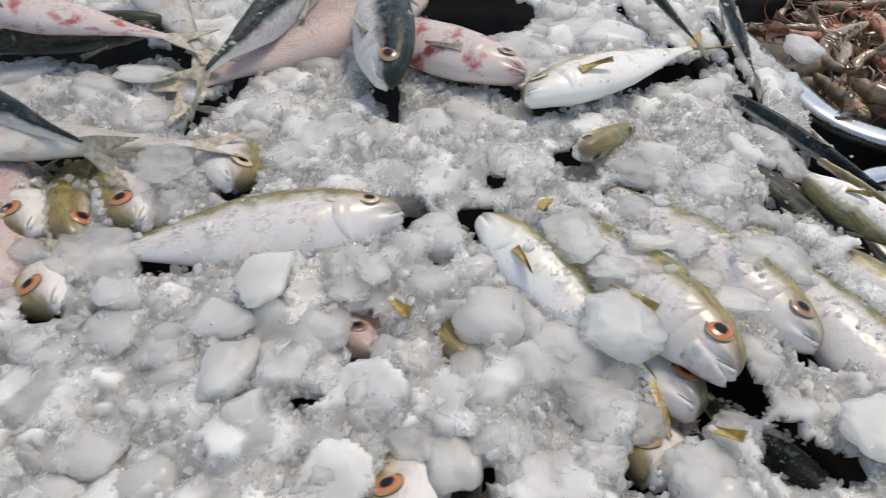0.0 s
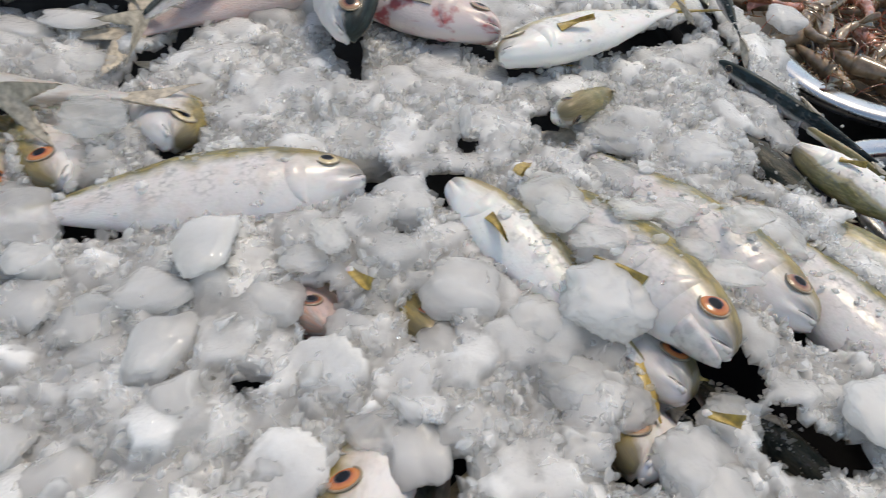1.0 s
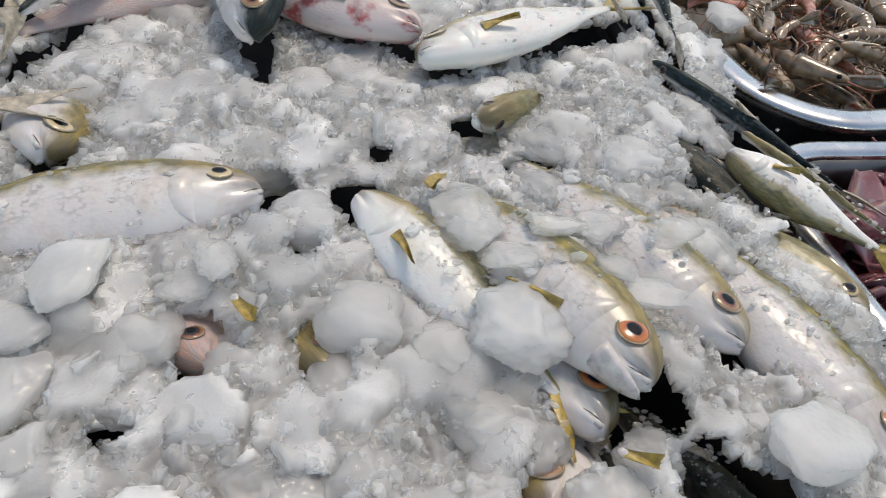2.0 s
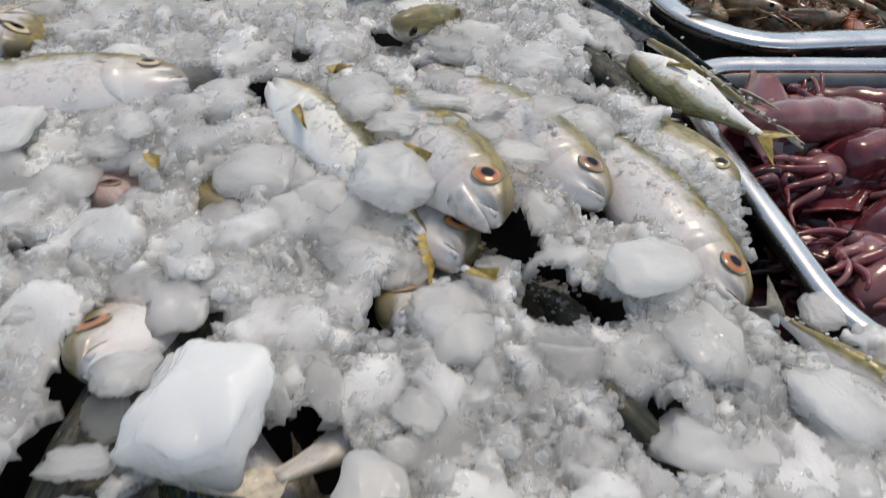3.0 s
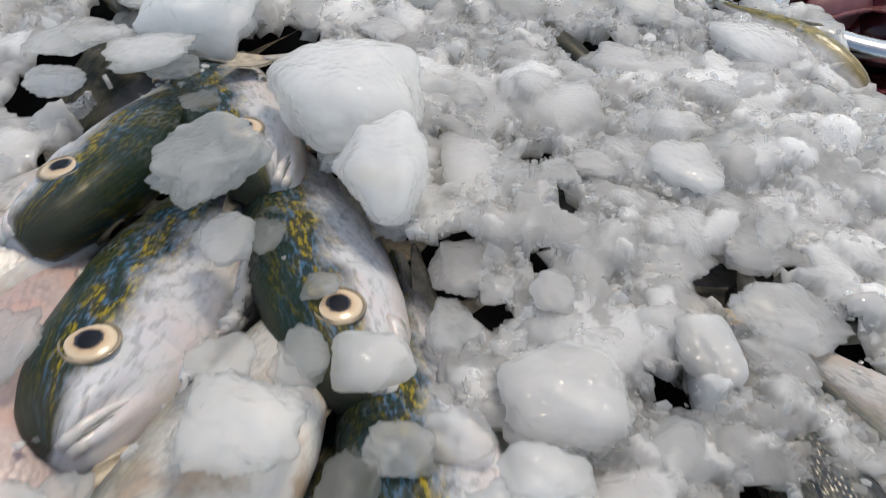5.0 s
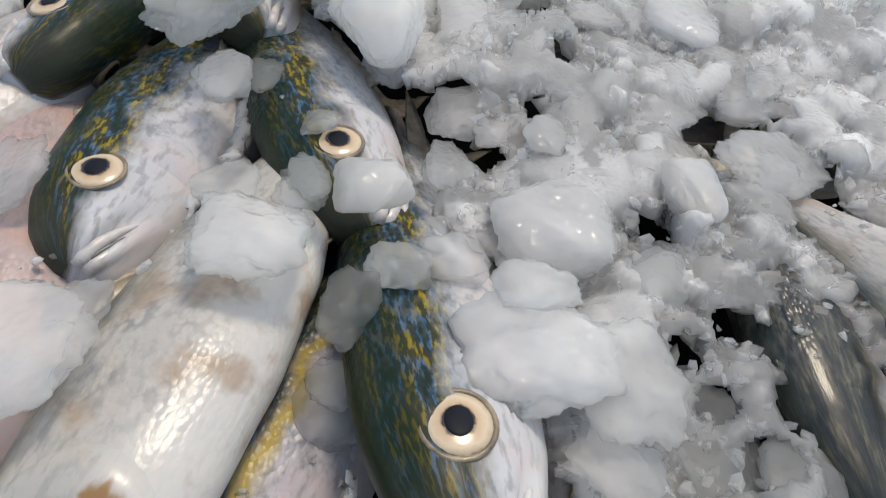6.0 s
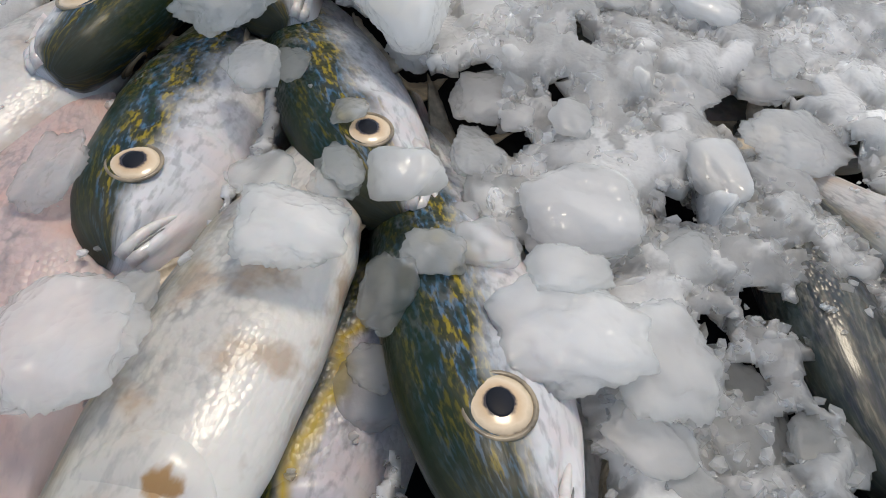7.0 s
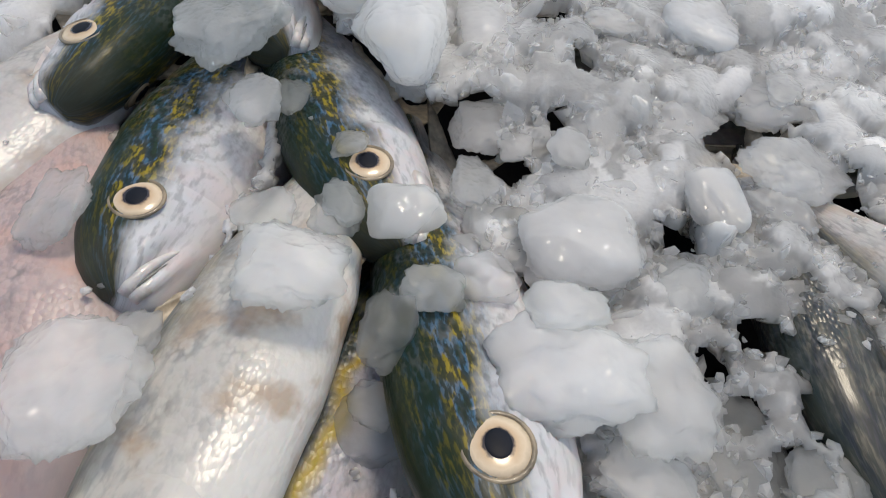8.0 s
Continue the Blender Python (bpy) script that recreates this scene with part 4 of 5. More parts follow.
fish((0.245, 0.434, 0.122), (0.294, 0.374, 0.111), 0.17, -20, 'blue', 'slim dark blue fish hanging over the tray edge', fine=1, bare=(0, 1), deep=0.1, clear=0.38, eye_size=0.0025, eye_at=0.07)
fish((0.283, 0.365, 0.114), (0.323, 0.312, 0.105), 0.12, -30, 'silver', 'slim silver fish hanging over the tray edge', fine=1, bare=(0, 1), deep=0.09, eye='')
fish((0.195, 0.593, 0.157), (0.222, 0.505, 0.142), 0.13, -30, 'blue', 'slim dark blue fish at the back of the heap', fine=1, bare=(0, 1), deep=0.11, eye='', clear=0.38)
fish((0.266, 0.347, 0.110), (0.328, 0.278, 0.100), 0.112, -122, 'silver', 'small silver fish hanging over the tray edge, tail yellow', fine=1, eye='', bare=(0.35, 1), deep=0.25, clear=0.6, fin='yellow')
fish((0.236, 0.373, 0.103), (0.274, 0.308, 0.091), 0.125, -70, 'dark', 'small dark fish with a yellow forked tail', fine=1, bare=(0.2, 1), eye='')
fish((0.300, 0.233, 0.095), (0.272, 0.273, 0.089), 0.15, -60, 'silver', 'silver fish head with a yellow eye at the tray edge', fine=1, eye='gold', bare=(0, 0.3), eye_size=0.005)
fish((0.329, 0.068, 0.086), (0.275, 0.151, 0.094), 0.102, -35, 'olive', 'olive-backed mackerel half under ice', fine=1, bare=(0.1, 0.8), eye='')
fish((0.211, 0.126, 0.071), (0.183, 0.168, 0.069), 0.12, 0, 'dark', 'dark-backed fish deep in the ice', fine=1, bare=(0.16, 0.2), eye='', grains=400, clear=0.5)
fish((0.214, 0.074, 0.082), (0.180, 0.125, 0.075), 0.17, 15, 'dark', 'dark fish showing through a gap in the ice', fine=1, bare=(0.04, 0.1), eye='', grains=500, clear=0.6)
fish((0.236, -0.166, 0.085), (0.243, -0.090, 0.073), 0.19, 58, 'banded', 'dark mottled fish with a bright silver belly edge in the ice', fine=1, bare=(0.0, 0.16), eye='', deep=0.24, clear=0.6, grains=260, fin='')
fish((0.307, -0.173, 0.102), (0.247, -0.070, 0.084), 0.157, 95, 'white', 'cream-bellied fish half under ice', fine=1, bare=(0, 0.95), eye='', fin='', clear=0.6)
fish((0.288, -0.046, 0.070), (0.248, -0.016, 0.066), 0.2, -30, 'dark', 'dark grey fish under thin crushed ice', fine=1, bare=None, eye='', grains=0)
fish((0.090, -0.028, 0.106), (0.050, 0.078, 0.086), 0.225, 62, 'scad', 'blue and gold mottled scad with silvery head', fine=2, eye='cream', deep=0.235, clear=0.8, bare=(0, 0.35), pit=True, fin='', eye_to=(0.071, 0.012, 0.101), eye_at=0.125)
fish((0.023, -0.066, 0.106), (0.034, 0.040, 0.080), 0.225, -58, 'scad', 'blue and gold mottled scad with silvery head and an open mouth', fine=2, eye='cream', gape=22, deep=0.235, clear=0.8, bare=(0, 0.4), pit=True, fin='', eye_to=(0.021, -0.017, 0.105), eye_at=0.125)
fish((0.058, -0.110, 0.106), (0.074, -0.009, 0.080), 0.225, 62, 'scad', 'blue and gold mottled scad with silvery head', fine=2, eye='cream', gape=5, deep=0.235, clear=0.8, grains=20, bare=(0, 0.35), pit=True, fin='', eye_to=(0.051, -0.081, 0.101), eye_at=0.125)
fish((0.125, -0.102, 0.104), (0.094, 0.002, 0.080), 0.225, 60, 'scad', 'blue and gold mottled scad with silvery head and an open mouth', fine=2, eye='cream', gape=16, deep=0.235, clear=0.8, grains=20, bare=(0, 0.35), pit=True, fin='', eye_to=(0.112, -0.068, 0.101), eye_at=0.125)
fish((0.145, -0.174, 0.110), (0.135, -0.089, 0.084), 0.225, 62, 'scad', 'blue and gold mottled scad with silvery head and pale eye', fine=2, eye='cream', deep=0.235, clear=0.8, grains=15, bare=(0, 0.3), pit=True, fin='', eye_to=(0.142, -0.152, 0.110), eye_at=0.13, eye_size=0.0074)
fish((0.062, -0.200, 0.100), (0.089, -0.105, 0.090), 0.215, 98, 'stained', 'cream-bellied scad with a brown stain across the pile', fine=2, eye='cream', deep=0.22, grains=30, bare=(0, 0.85), pit=True, fin='')
fish((0.036, -0.178, 0.084), (0.024, -0.089, 0.082), 0.21, 85, 'pink', 'rosy fish under a lump of ice', fine=2, eye='', bare=(0, 0.8), pit=True, fin='')
fish((-0.026, -0.101, 0.088), (0.000, -0.036, 0.082), 0.21, 95, 'white', 'cream-bellied fish beside the scad', fine=2, eye='', bare=(0, 0.8), pit=True, fin='')
fish((0.089, -0.194, 0.076), (0.111, -0.124, 0.068), 0.19, 66, 'striped', 'scad with a gold stripe deep in the pile', fine=1, eye='', bare=(0, 0.8), pit=True, fin='')
fish((0.160, -0.196, 0.064), (0.163, -0.128, 0.054), 0.15, 60, 'scad', 'scad deep in the pile', fine=1, eye='', bare=None)
fish((0.188, 0.169, 0.043), (0.029, 0.043, 0.108), 0.19, 80, 'white', 'cream fish tail under a big lump of ice', fine=1, eye='', bare=(0.8, 1.0))
fish((-0.014, 0.047, 0.067), (0.018, 0.139, 0.072), 0.2, 40, 'dark', 'dark fish deep in the pile', fine=1, eye='', bare=(0, 0.5), pit=True, fin='')
fish((0.023, -0.105, 0.059), (0.048, -0.021, 0.059), 0.2, 40, 'dark', 'dark fish deep in the pile', fine=1, eye='', bare=(0, 0.5), pit=True, fin='')

fish((-0.350, 0.484, 0.156), (-0.172, 0.457, 0.142), 0.21, 84, 'bruised', 'long rosy fish lying over a dark green one', fine=1, deep=0.19, eye='rust', bare=(0.2, 0.9), clear=0.3)
fish((-0.230, 0.570, 0.152), (-0.150, 0.452, 0.136), 0.17, 92, 'white', 'pale fish lying on the heap with its tail down', fine=1, deep=0.24, eye='', bare=(0.2, 0.9), clear=0.3)

# ---- large lumps of ice ----
ice_lump(-0.172, 0.272, 0.107, 0.059, 0.047, 0.016, 0.60, -20)
ice_lump(0.016, 0.288, 0.109, 0.037, 0.037, 0.013, 0.80, -13)
ice_lump(0.043, 0.228, 0.108, 0.040, 0.040, 0.013, 0.90, -6)
ice_lump(0.110, 0.215, 0.113, 0.048, 0.045, 0.015, 0.60, 1)
ice_lump(0.079, 0.210, 0.106, 0.035, 0.032, 0.011, 0.75, 8)
ice_lump(-0.011, 0.346, 0.105, 0.086, 0.064, 0.022, 0.55, 15)
ice_lump(0.079, 0.361, 0.111, 0.063, 0.042, 0.014, 0.60, -18)
ice_lump(0.202, 0.340, 0.112, 0.051, 0.041, 0.014, 0.70, -11)
ice_lump(0.153, 0.361, 0.110, 0.064, 0.052, 0.018, 0.75, -4)
ice_lump(0.173, 0.535, 0.122, 0.064, 0.054, 0.018, 0.90, 3)
ice_lump(-0.095, 0.420, 0.114, 0.054, 0.055, 0.018, 0.80, 10)
ice_lump(-0.171, 0.404, 0.116, 0.033, 0.027, 0.009, 0.75, 17)
ice_lump(-0.147, 0.332, 0.122, 0.035, 0.039, 0.012, 0.60, -16)
ice_lump(-0.076, 0.244, 0.115, 0.027, 0.043, 0.009, 0.90, -9)
ice_lump(-0.096, 0.224, 0.108, 0.042, 0.029, 0.010, 0.90, -2)
ice_lump(-0.151, 0.239, 0.110, 0.023, 0.022, 0.007, 0.80, 5)
ice_lump(-0.149, 0.217, 0.104, 0.030, 0.032, 0.010, 0.85, 12)
ice_lump(-0.176, 0.208, 0.103, 0.034, 0.028, 0.009, 0.85, 19)
ice_lump(-0.045, 0.221, 0.106, 0.034, 0.032, 0.011, 0.90, -14)
ice_lump(-0.086, 0.193, 0.107, 0.026, 0.039, 0.009, 0.95, -7)
ice_lump(-0.075, 0.168, 0.106, 0.024, 0.029, 0.008, 0.90, 0)
ice_lump(-0.019, 0.252, 0.114, 0.020, 0.027, 0.007, 0.65, 7)
ice_lump(0.041, 0.161, 0.100, 0.035, 0.035, 0.012, 0.75, 14)
ice_lump(0.090, 0.189, 0.099, 0.040, 0.038, 0.013, 0.60, -19)
ice_lump(0.109, 0.168, 0.099, 0.033, 0.027, 0.009, 0.60, -12)
ice_lump(0.131, 0.136, 0.100, 0.041, 0.037, 0.013, 0.85, -5)
ice_lump(0.152, 0.157, 0.101, 0.028, 0.028, 0.009, 0.75, 2)
ice_lump(-0.067, 0.142, 0.097, 0.038, 0.049, 0.013, 0.80, 9)
ice_lump(-0.101, 0.171, 0.099, 0.038, 0.032, 0.011, 0.80, 16)
ice_lump(-0.143, 0.158, 0.099, 0.042, 0.034, 0.012, 0.85, -17)
ice_lump(-0.186, 0.176, 0.100, 0.036, 0.031, 0.010, 0.85, -10)
ice_lump(-0.183, 0.139, 0.099, 0.042, 0.038, 0.013, 0.95, -3)
ice_lump(-0.114, 0.137, 0.098, 0.036, 0.034, 0.012, 0.90, 4)
ice_lump(-0.146, 0.129, 0.097, 0.040, 0.033, 0.011, 0.95, 11)
ice_lump(-0.202, 0.161, 0.099, 0.029, 0.029, 0.010, 0.90, 18)
ice_lump(-0.007, 0.205, 0.101, 0.027, 0.026, 0.009, 0.75, -15)
ice_lump(0.035, 0.197, 0.101, 0.030, 0.030, 0.010, 0.80, -8)
ice_lump(-0.019, 0.181, 0.100, 0.028, 0.028, 0.010, 0.65, -1)
ice_lump(-0.036, 0.148, 0.099, 0.024, 0.026, 0.008, 0.65, 6)
ice_lump(0.019, 0.148, 0.098, 0.027, 0.030, 0.009, 0.80, 13)
ice_lump(0.055, 0.136, 0.097, 0.034, 0.032, 0.011, 0.75, -20)
ice_lump(-0.222, 0.184, 0.100, 0.032, 0.029, 0.010, 0.85, -13)
ice_lump(-0.217, 0.432, 0.120, 0.041, 0.030, 0.010, 0.80, -6)
ice_lump(-0.186, 0.436, 0.124, 0.045, 0.023, 0.008, 0.90, 1)
ice_lump(-0.288, 0.450, 0.114, 0.074, 0.041, 0.014, 0.85, 8)
ice_lump(-0.043, 0.425, 0.111, 0.055, 0.046, 0.016, 0.75, 15)
ice_lump(0.013, 0.400, 0.113, 0.040, 0.035, 0.012, 0.80, -18)
ice_lump(0.045, 0.403, 0.114, 0.027, 0.035, 0.009, 0.60, -11)
ice_lump(0.075, 0.413, 0.111, 0.050, 0.046, 0.016, 0.60, -4)
ice_lump(0.213, 0.438, 0.112, 0.067, 0.048, 0.016, 0.85, 3)
ice_lump(0.147, 0.545, 0.123, 0.060, 0.042, 0.014, 0.60, 10)
ice_lump(0.122, 0.484, 0.117, 0.045, 0.034, 0.011, 0.60, 17)
ice_lump(-0.153, 0.307, 0.108, 0.045, 0.042, 0.014, 0.50, -16)
ice_lump(-0.208, 0.269, 0.110, 0.024, 0.019, 0.007, 0.50, -9)
ice_lump(-0.236, 0.269, 0.105, 0.038, 0.027, 0.009, 0.60, -2)
ice_lump(-0.167, 0.240, 0.104, 0.036, 0.022, 0.008, 0.50, 5)
ice_lump(0.094, 0.280, 0.119, 0.036, 0.036, 0.012, 0.70, 12)
ice_lump(0.158, 0.271, 0.119, 0.040, 0.024, 0.008, 0.55, 19)
ice_lump(0.221, 0.273, 0.110, 0.040, 0.041, 0.014, 0.70, -14)
ice_lump(0.134, 0.317, 0.106, 0.063, 0.040, 0.014, 0.45, -7)
ice_lump(-0.275, 0.312, 0.119, 0.029, 0.033, 0.010, 0.80, 0)
ice_lump(0.372, 0.570, 0.100, 0.035, 0.039, 0.012, 0.80, 7)
ice_lump(0.221, 0.158, 0.109, 0.043, 0.034, 0.012, 0.85, 14)
ice_lump(0.240, 0.122, 0.101, 0.032, 0.044, 0.011, 0.85, -19)
ice_lump(0.132, 0.137, 0.103, 0.040, 0.038, 0.013, 0.75, -12)
ice_lump(0.211, 0.125, 0.097, 0.033, 0.026, 0.009, 0.75, -5)
ice_lump(0.217, 0.276, 0.108, 0.036, 0.035, 0.012, 0.65, 2)
ice_lump(0.353, 0.318, 0.090, 0.036, 0.044, 0.026, 0.75, 9)
ice_lump(0.091, 0.184, 0.100, 0.038, 0.034, 0.012, 0.60, 16)
ice_lump(0.153, 0.161, 0.102, 0.024, 0.024, 0.008, 0.75, -17)
ice_lump(0.184, 0.210, 0.103, 0.029, 0.019, 0.007, 0.70, -10)
ice_lump(0.308, 0.148, 0.089, 0.022, 0.024, 0.007, 0.60, -3)
ice_lump(0.241, 0.264, 0.100, 0.020, 0.022, 0.007, 0.60, 4)
ice_lump(0.088, 0.148, 0.099, 0.025, 0.021, 0.007, 0.75, 11)
ice_lump(0.096, 0.267, 0.119, 0.033, 0.033, 0.011, 0.70, 18)
ice_lump(0.169, 0.226, 0.120, 0.037, 0.019, 0.006, 0.70, -15)
ice_lump(0.038, 0.092, 0.106, 0.052, 0.048, 0.028, 1.00, -14, 1, 7)
ice_lump(0.106, 0.026, 0.106, 0.058, 0.060, 0.032, 0.95, -1, 2)
ice_lump(0.121, -0.016, 0.107, 0.031, 0.046, 0.020, 0.95, -12, 2)
ice_lump(0.153, 0.004, 0.093, 0.029, 0.045, 0.010, 0.85, 13)
ice_lump(0.067, -0.018, 0.109, 0.037, 0.038, 0.016, 0.40, -20)
ice_lump(0.230, 0.008, 0.094, 0.031, 0.032, 0.010, 0.85, -13)
ice_lump(0.197, -0.009, 0.093, 0.023, 0.017, 0.006, 0.65, -6)
ice_lump(0.152, 0.052, 0.095, 0.030, 0.028, 0.010, 0.65, 1)
ice_lump(0.208, 0.117, 0.099, 0.047, 0.038, 0.013, 0.65, 8)
ice_lump(0.237, 0.126, 0.102, 0.038, 0.051, 0.013, 0.85, 15)
ice_lump(0.229, 0.081, 0.095, 0.061, 0.041, 0.014, 0.75, -18)
ice_lump(0.287, 0.095, 0.097, 0.050, 0.044, 0.015, 0.85, -11)
ice_lump(0.135, 0.129, 0.103, 0.029, 0.035, 0.010, 0.85, -4)
ice_lump(0.002, 0.077, 0.101, 0.028, 0.015, 0.005, 0.75, 3)
ice_lump(-0.005, 0.041, 0.102, 0.023, 0.021, 0.007, 0.60, 10)
ice_lump(0.082, 0.102, 0.102, 0.015, 0.026, 0.005, 0.85, 17)
ice_lump(0.116, 0.095, 0.098, 0.023, 0.023, 0.008, 0.75, -16)
ice_lump(0.036, 0.168, 0.101, 0.030, 0.025, 0.009, 0.90, -9)
ice_lump(0.238, 0.043, 0.091, 0.047, 0.035, 0.012, 0.70, -2)
ice_lump(0.005, 0.097, 0.096, 0.019, 0.021, 0.006, 0.50, 5)
ice_lump(0.038, 0.042, 0.106, 0.024, 0.016, 0.005, 0.45, 12)
ice_lump(0.010, 0.111, 0.103, 0.027, 0.019, 0.006, 0.70, 19)
ice_lump(0.164, -0.025, 0.094, 0.021, 0.014, 0.005, 0.65, -14)
ice_lump(0.213, -0.038, 0.092, 0.031, 0.025, 0.009, 0.70, -7)
ice_lump(0.172, -0.056, 0.096, 0.014, 0.019, 0.005, 0.80, 0)
ice_lump(0.213, -0.076, 0.095, 0.018, 0.027, 0.006, 0.80, 7)
ice_lump(0.188, -0.067, 0.091, 0.027, 0.023, 0.008, 0.70, 14)
ice_lump(0.171, -0.090, 0.096, 0.036, 0.032, 0.011, 0.80, -19)
ice_lump(0.249, -0.028, 0.094, 0.012, 0.022, 0.004, 0.70, -12)
ice_lump(0.157, -0.053, 0.092, 0.013, 0.012, 0.004, 0.60, -5)
ice_lump(0.123, -0.095, 0.114, 0.020, 0.016, 0.005, 0.80, 2)
ice_lump(0.107, -0.089, 0.109, 0.011, 0.016, 0.004, 0.45, 9)
ice_lump(0.078, -0.047, 0.104, 0.018, 0.020, 0.006, 0.45, 16)
ice_lump(0.197, 0.005, 0.095, 0.023, 0.015, 0.005, 0.75, -17)
ice_lump(0.088, -0.042, 0.101, 0.012, 0.015, 0.004, 0.35, -10)
ice_lump(0.234, -0.074, 0.091, 0.022, 0.027, 0.008, 0.60, -3)
ice_lump(0.152, -0.083, 0.092, 0.013, 0.013, 0.005, 0.50, 4)
ice_lump(0.161, -0.131, 0.102, 0.042, 0.034, 0.011, 0.60, 11, 2)
ice_lump(0.181, -0.139, 0.100, 0.026, 0.032, 0.009, 0.55, 18)
ice_lump(0.177, -0.155, 0.095, 0.024, 0.017, 0.006, 0.70, -15)
ice_lump(0.119, -0.123, 0.104, 0.014, 0.021, 0.005, 0.35, -8)
ice_lump(0.097, -0.110, 0.114, 0.027, 0.028, 0.009, 0.60, -1)
ice_lump(0.087, -0.091, 0.108, 0.017, 0.016, 0.005, 0.55, 6)
ice_lump(0.054, -0.140, 0.113, 0.036, 0.034, 0.010, 0.70, 13)
ice_lump(0.061, -0.125, 0.106, 0.013, 0.016, 0.004, 0.45, -20)
ice_lump(0.032, -0.085, 0.102, 0.018, 0.026, 0.006, 0.40, -13)
ice_lump(0.220, -0.156, 0.091, 0.019, 0.021, 0.006, 0.45, -6)
ice_lump(0.196, -0.106, 0.093, 0.021, 0.021, 0.007, 0.50, 1)
ice_lump(0.242, -0.063, 0.094, 0.036, 0.027, 0.009, 0.65, 8)
ice_lump(0.113, -0.139, 0.085, 0.021, 0.020, 0.007, 0.50, 15)
ice_lump(0.203, -0.149, 0.089, 0.023, 0.032, 0.008, 0.35, -18)
ice_lump(0.135, -0.094, 0.091, 0.019, 0.025, 0.006, 0.40, -11)
ice_lump(0.105, -0.089, 0.106, 0.014, 0.020, 0.005, 0.45, -4)
ice_lump(0.184, -0.164, 0.092, 0.019, 0.014, 0.005, 0.50, 3)
ice_lump(0.220, -0.092, 0.091, 0.021, 0.021, 0.007, 0.50, 10)
ice_lump(0.116, -0.137, 0.096, 0.013, 0.014, 0.004, 0.40, 17)
ice_lump(0.130, -0.112, 0.104, 0.017, 0.015, 0.005, 0.50, -16)
ice_lump(0.143, -0.106, 0.100, 0.019, 0.016, 0.005, 0.60, -9)
ice_lump(0.107, -0.063, 0.103, 0.011, 0.012, 0.004, 0.40, -2)
ice_lump(0.098, 0.063, 0.099, 0.028, 0.032, 0.010, 0.85, 5)
ice_lump(0.128, -0.016, 0.092, 0.027, 0.026, 0.009, 0.60, 12)
ice_lump(0.053, 0.026, 0.102, 0.015, 0.012, 0.004, 0.50, 19)
ice_lump(0.161, -0.119, 0.108, 0.022, 0.013, 0.004, 0.60, -14)
ice_lump(0.147, -0.083, 0.091, 0.018, 0.020, 0.006, 0.50, -7)
ice_lump(0.182, -0.046, 0.093, 0.023, 0.022, 0.007, 0.70, 0)
ice_lump(0.166, -0.020, 0.091, 0.025, 0.019, 0.006, 0.70, 7)
ice_lump(0.213, -0.021, 0.090, 0.032, 0.028, 0.010, 0.60, 14)
ice_lump(0.200, -0.065, 0.091, 0.023, 0.025, 0.008, 0.60, -19)
ice_lump(0.147, -0.042, 0.091, 0.022, 0.024, 0.007, 0.60, -12)
ice_lump(0.144, -0.066, 0.091, 0.017, 0.023, 0.006, 0.50, -5)
ice_lump(0.147, -0.014, 0.091, 0.026, 0.021, 0.007, 0.65, 2)
ice_lump(0.136, 0.266, 0.125, 0.033, 0.020, 0.007, 0.60, 9)
ice_lump(0.194, 0.263, 0.124, 0.031, 0.019, 0.006, 0.55, 16)
ice_lump(0.110, 0.247, 0.122, 0.029, 0.019, 0.007, 0.65, -17)
ice_lump(0.155, 0.237, 0.125, 0.023, 0.016, 0.005, 0.55, -10)
ice_lump(-0.000, 0.044, 0.114, 0.027, 0.019, 0.007, 0.70, -3)
ice_lump(0.012, 0.049, 0.117, 0.021, 0.017, 0.006, 0.60, 4)
ice_lump(0.035, 0.040, 0.114, 0.034, 0.021, 0.007, 0.75, 11)
ice_lump(0.265, -0.039, 0.091, 0.027, 0.023, 0.008, 0.60, 18)
ice_lump(0.244, -0.034, 0.091, 0.027, 0.021, 0.007, 0.55, -15)
ice_lump(0.210, -0.100, 0.091, 0.019, 0.019, 0.006, 0.50, -8)
ice_lump(0.263, -0.029, 0.091, 0.023, 0.023, 0.008, 0.60, -1)
ice_lump(-0.109, 0.199, 0.101, 0.034, 0.031, 0.010, 0.85, 6)
ice_lump(0.002, 0.161, 0.099, 0.029, 0.029, 0.010, 0.70, 13)
ice_lump(-0.046, 0.193, 0.101, 0.028, 0.027, 0.009, 0.75, -20)
ice_lump(-0.119, 0.208, 0.103, 0.028, 0.028, 0.009, 0.90, -13)
ice_lump(-0.031, 0.245, 0.108, 0.024, 0.023, 0.008, 0.70, -6)

# ---- stray fins ----
stray_fin(-0.009, 0.233, 0.111, 0.016, 120, 10)
stray_fin(0.087, 0.312, 0.117, 0.022, 60, 20)
stray_fin(0.111, 0.413, 0.133, 0.024, 200, 10)
stray_fin(0.081, 0.308, 0.117, 0.016, 80, 25)
stray_fin(-0.211, 0.186, 0.110, 0.018, 90, 10)
stray_fin(0.108, -0.010, 0.100, 0.02, 150, 5)
stray_fin(0.139, 0.158, 0.107, 0.014, 150, 5)

# ---- gaps in the ice ----
HOLES.append((0.076, 0.246, 0.012))
HOLES.append((0.088, 0.263, 0.006))
HOLES.append((0.017, 0.269, 0.007))
HOLES.append((0.153, 0.190, 0.011))
HOLES.append((0.112, 0.365, 0.012))
HOLES.append((0.057, 0.341, 0.005))
HOLES.append((0.251, 0.328, 0.016))
HOLES.append((0.183, 0.149, 0.010))
HOLES.append((0.224, -0.049, 0.004))
HOLES.append((0.146, -0.038, 0.006))
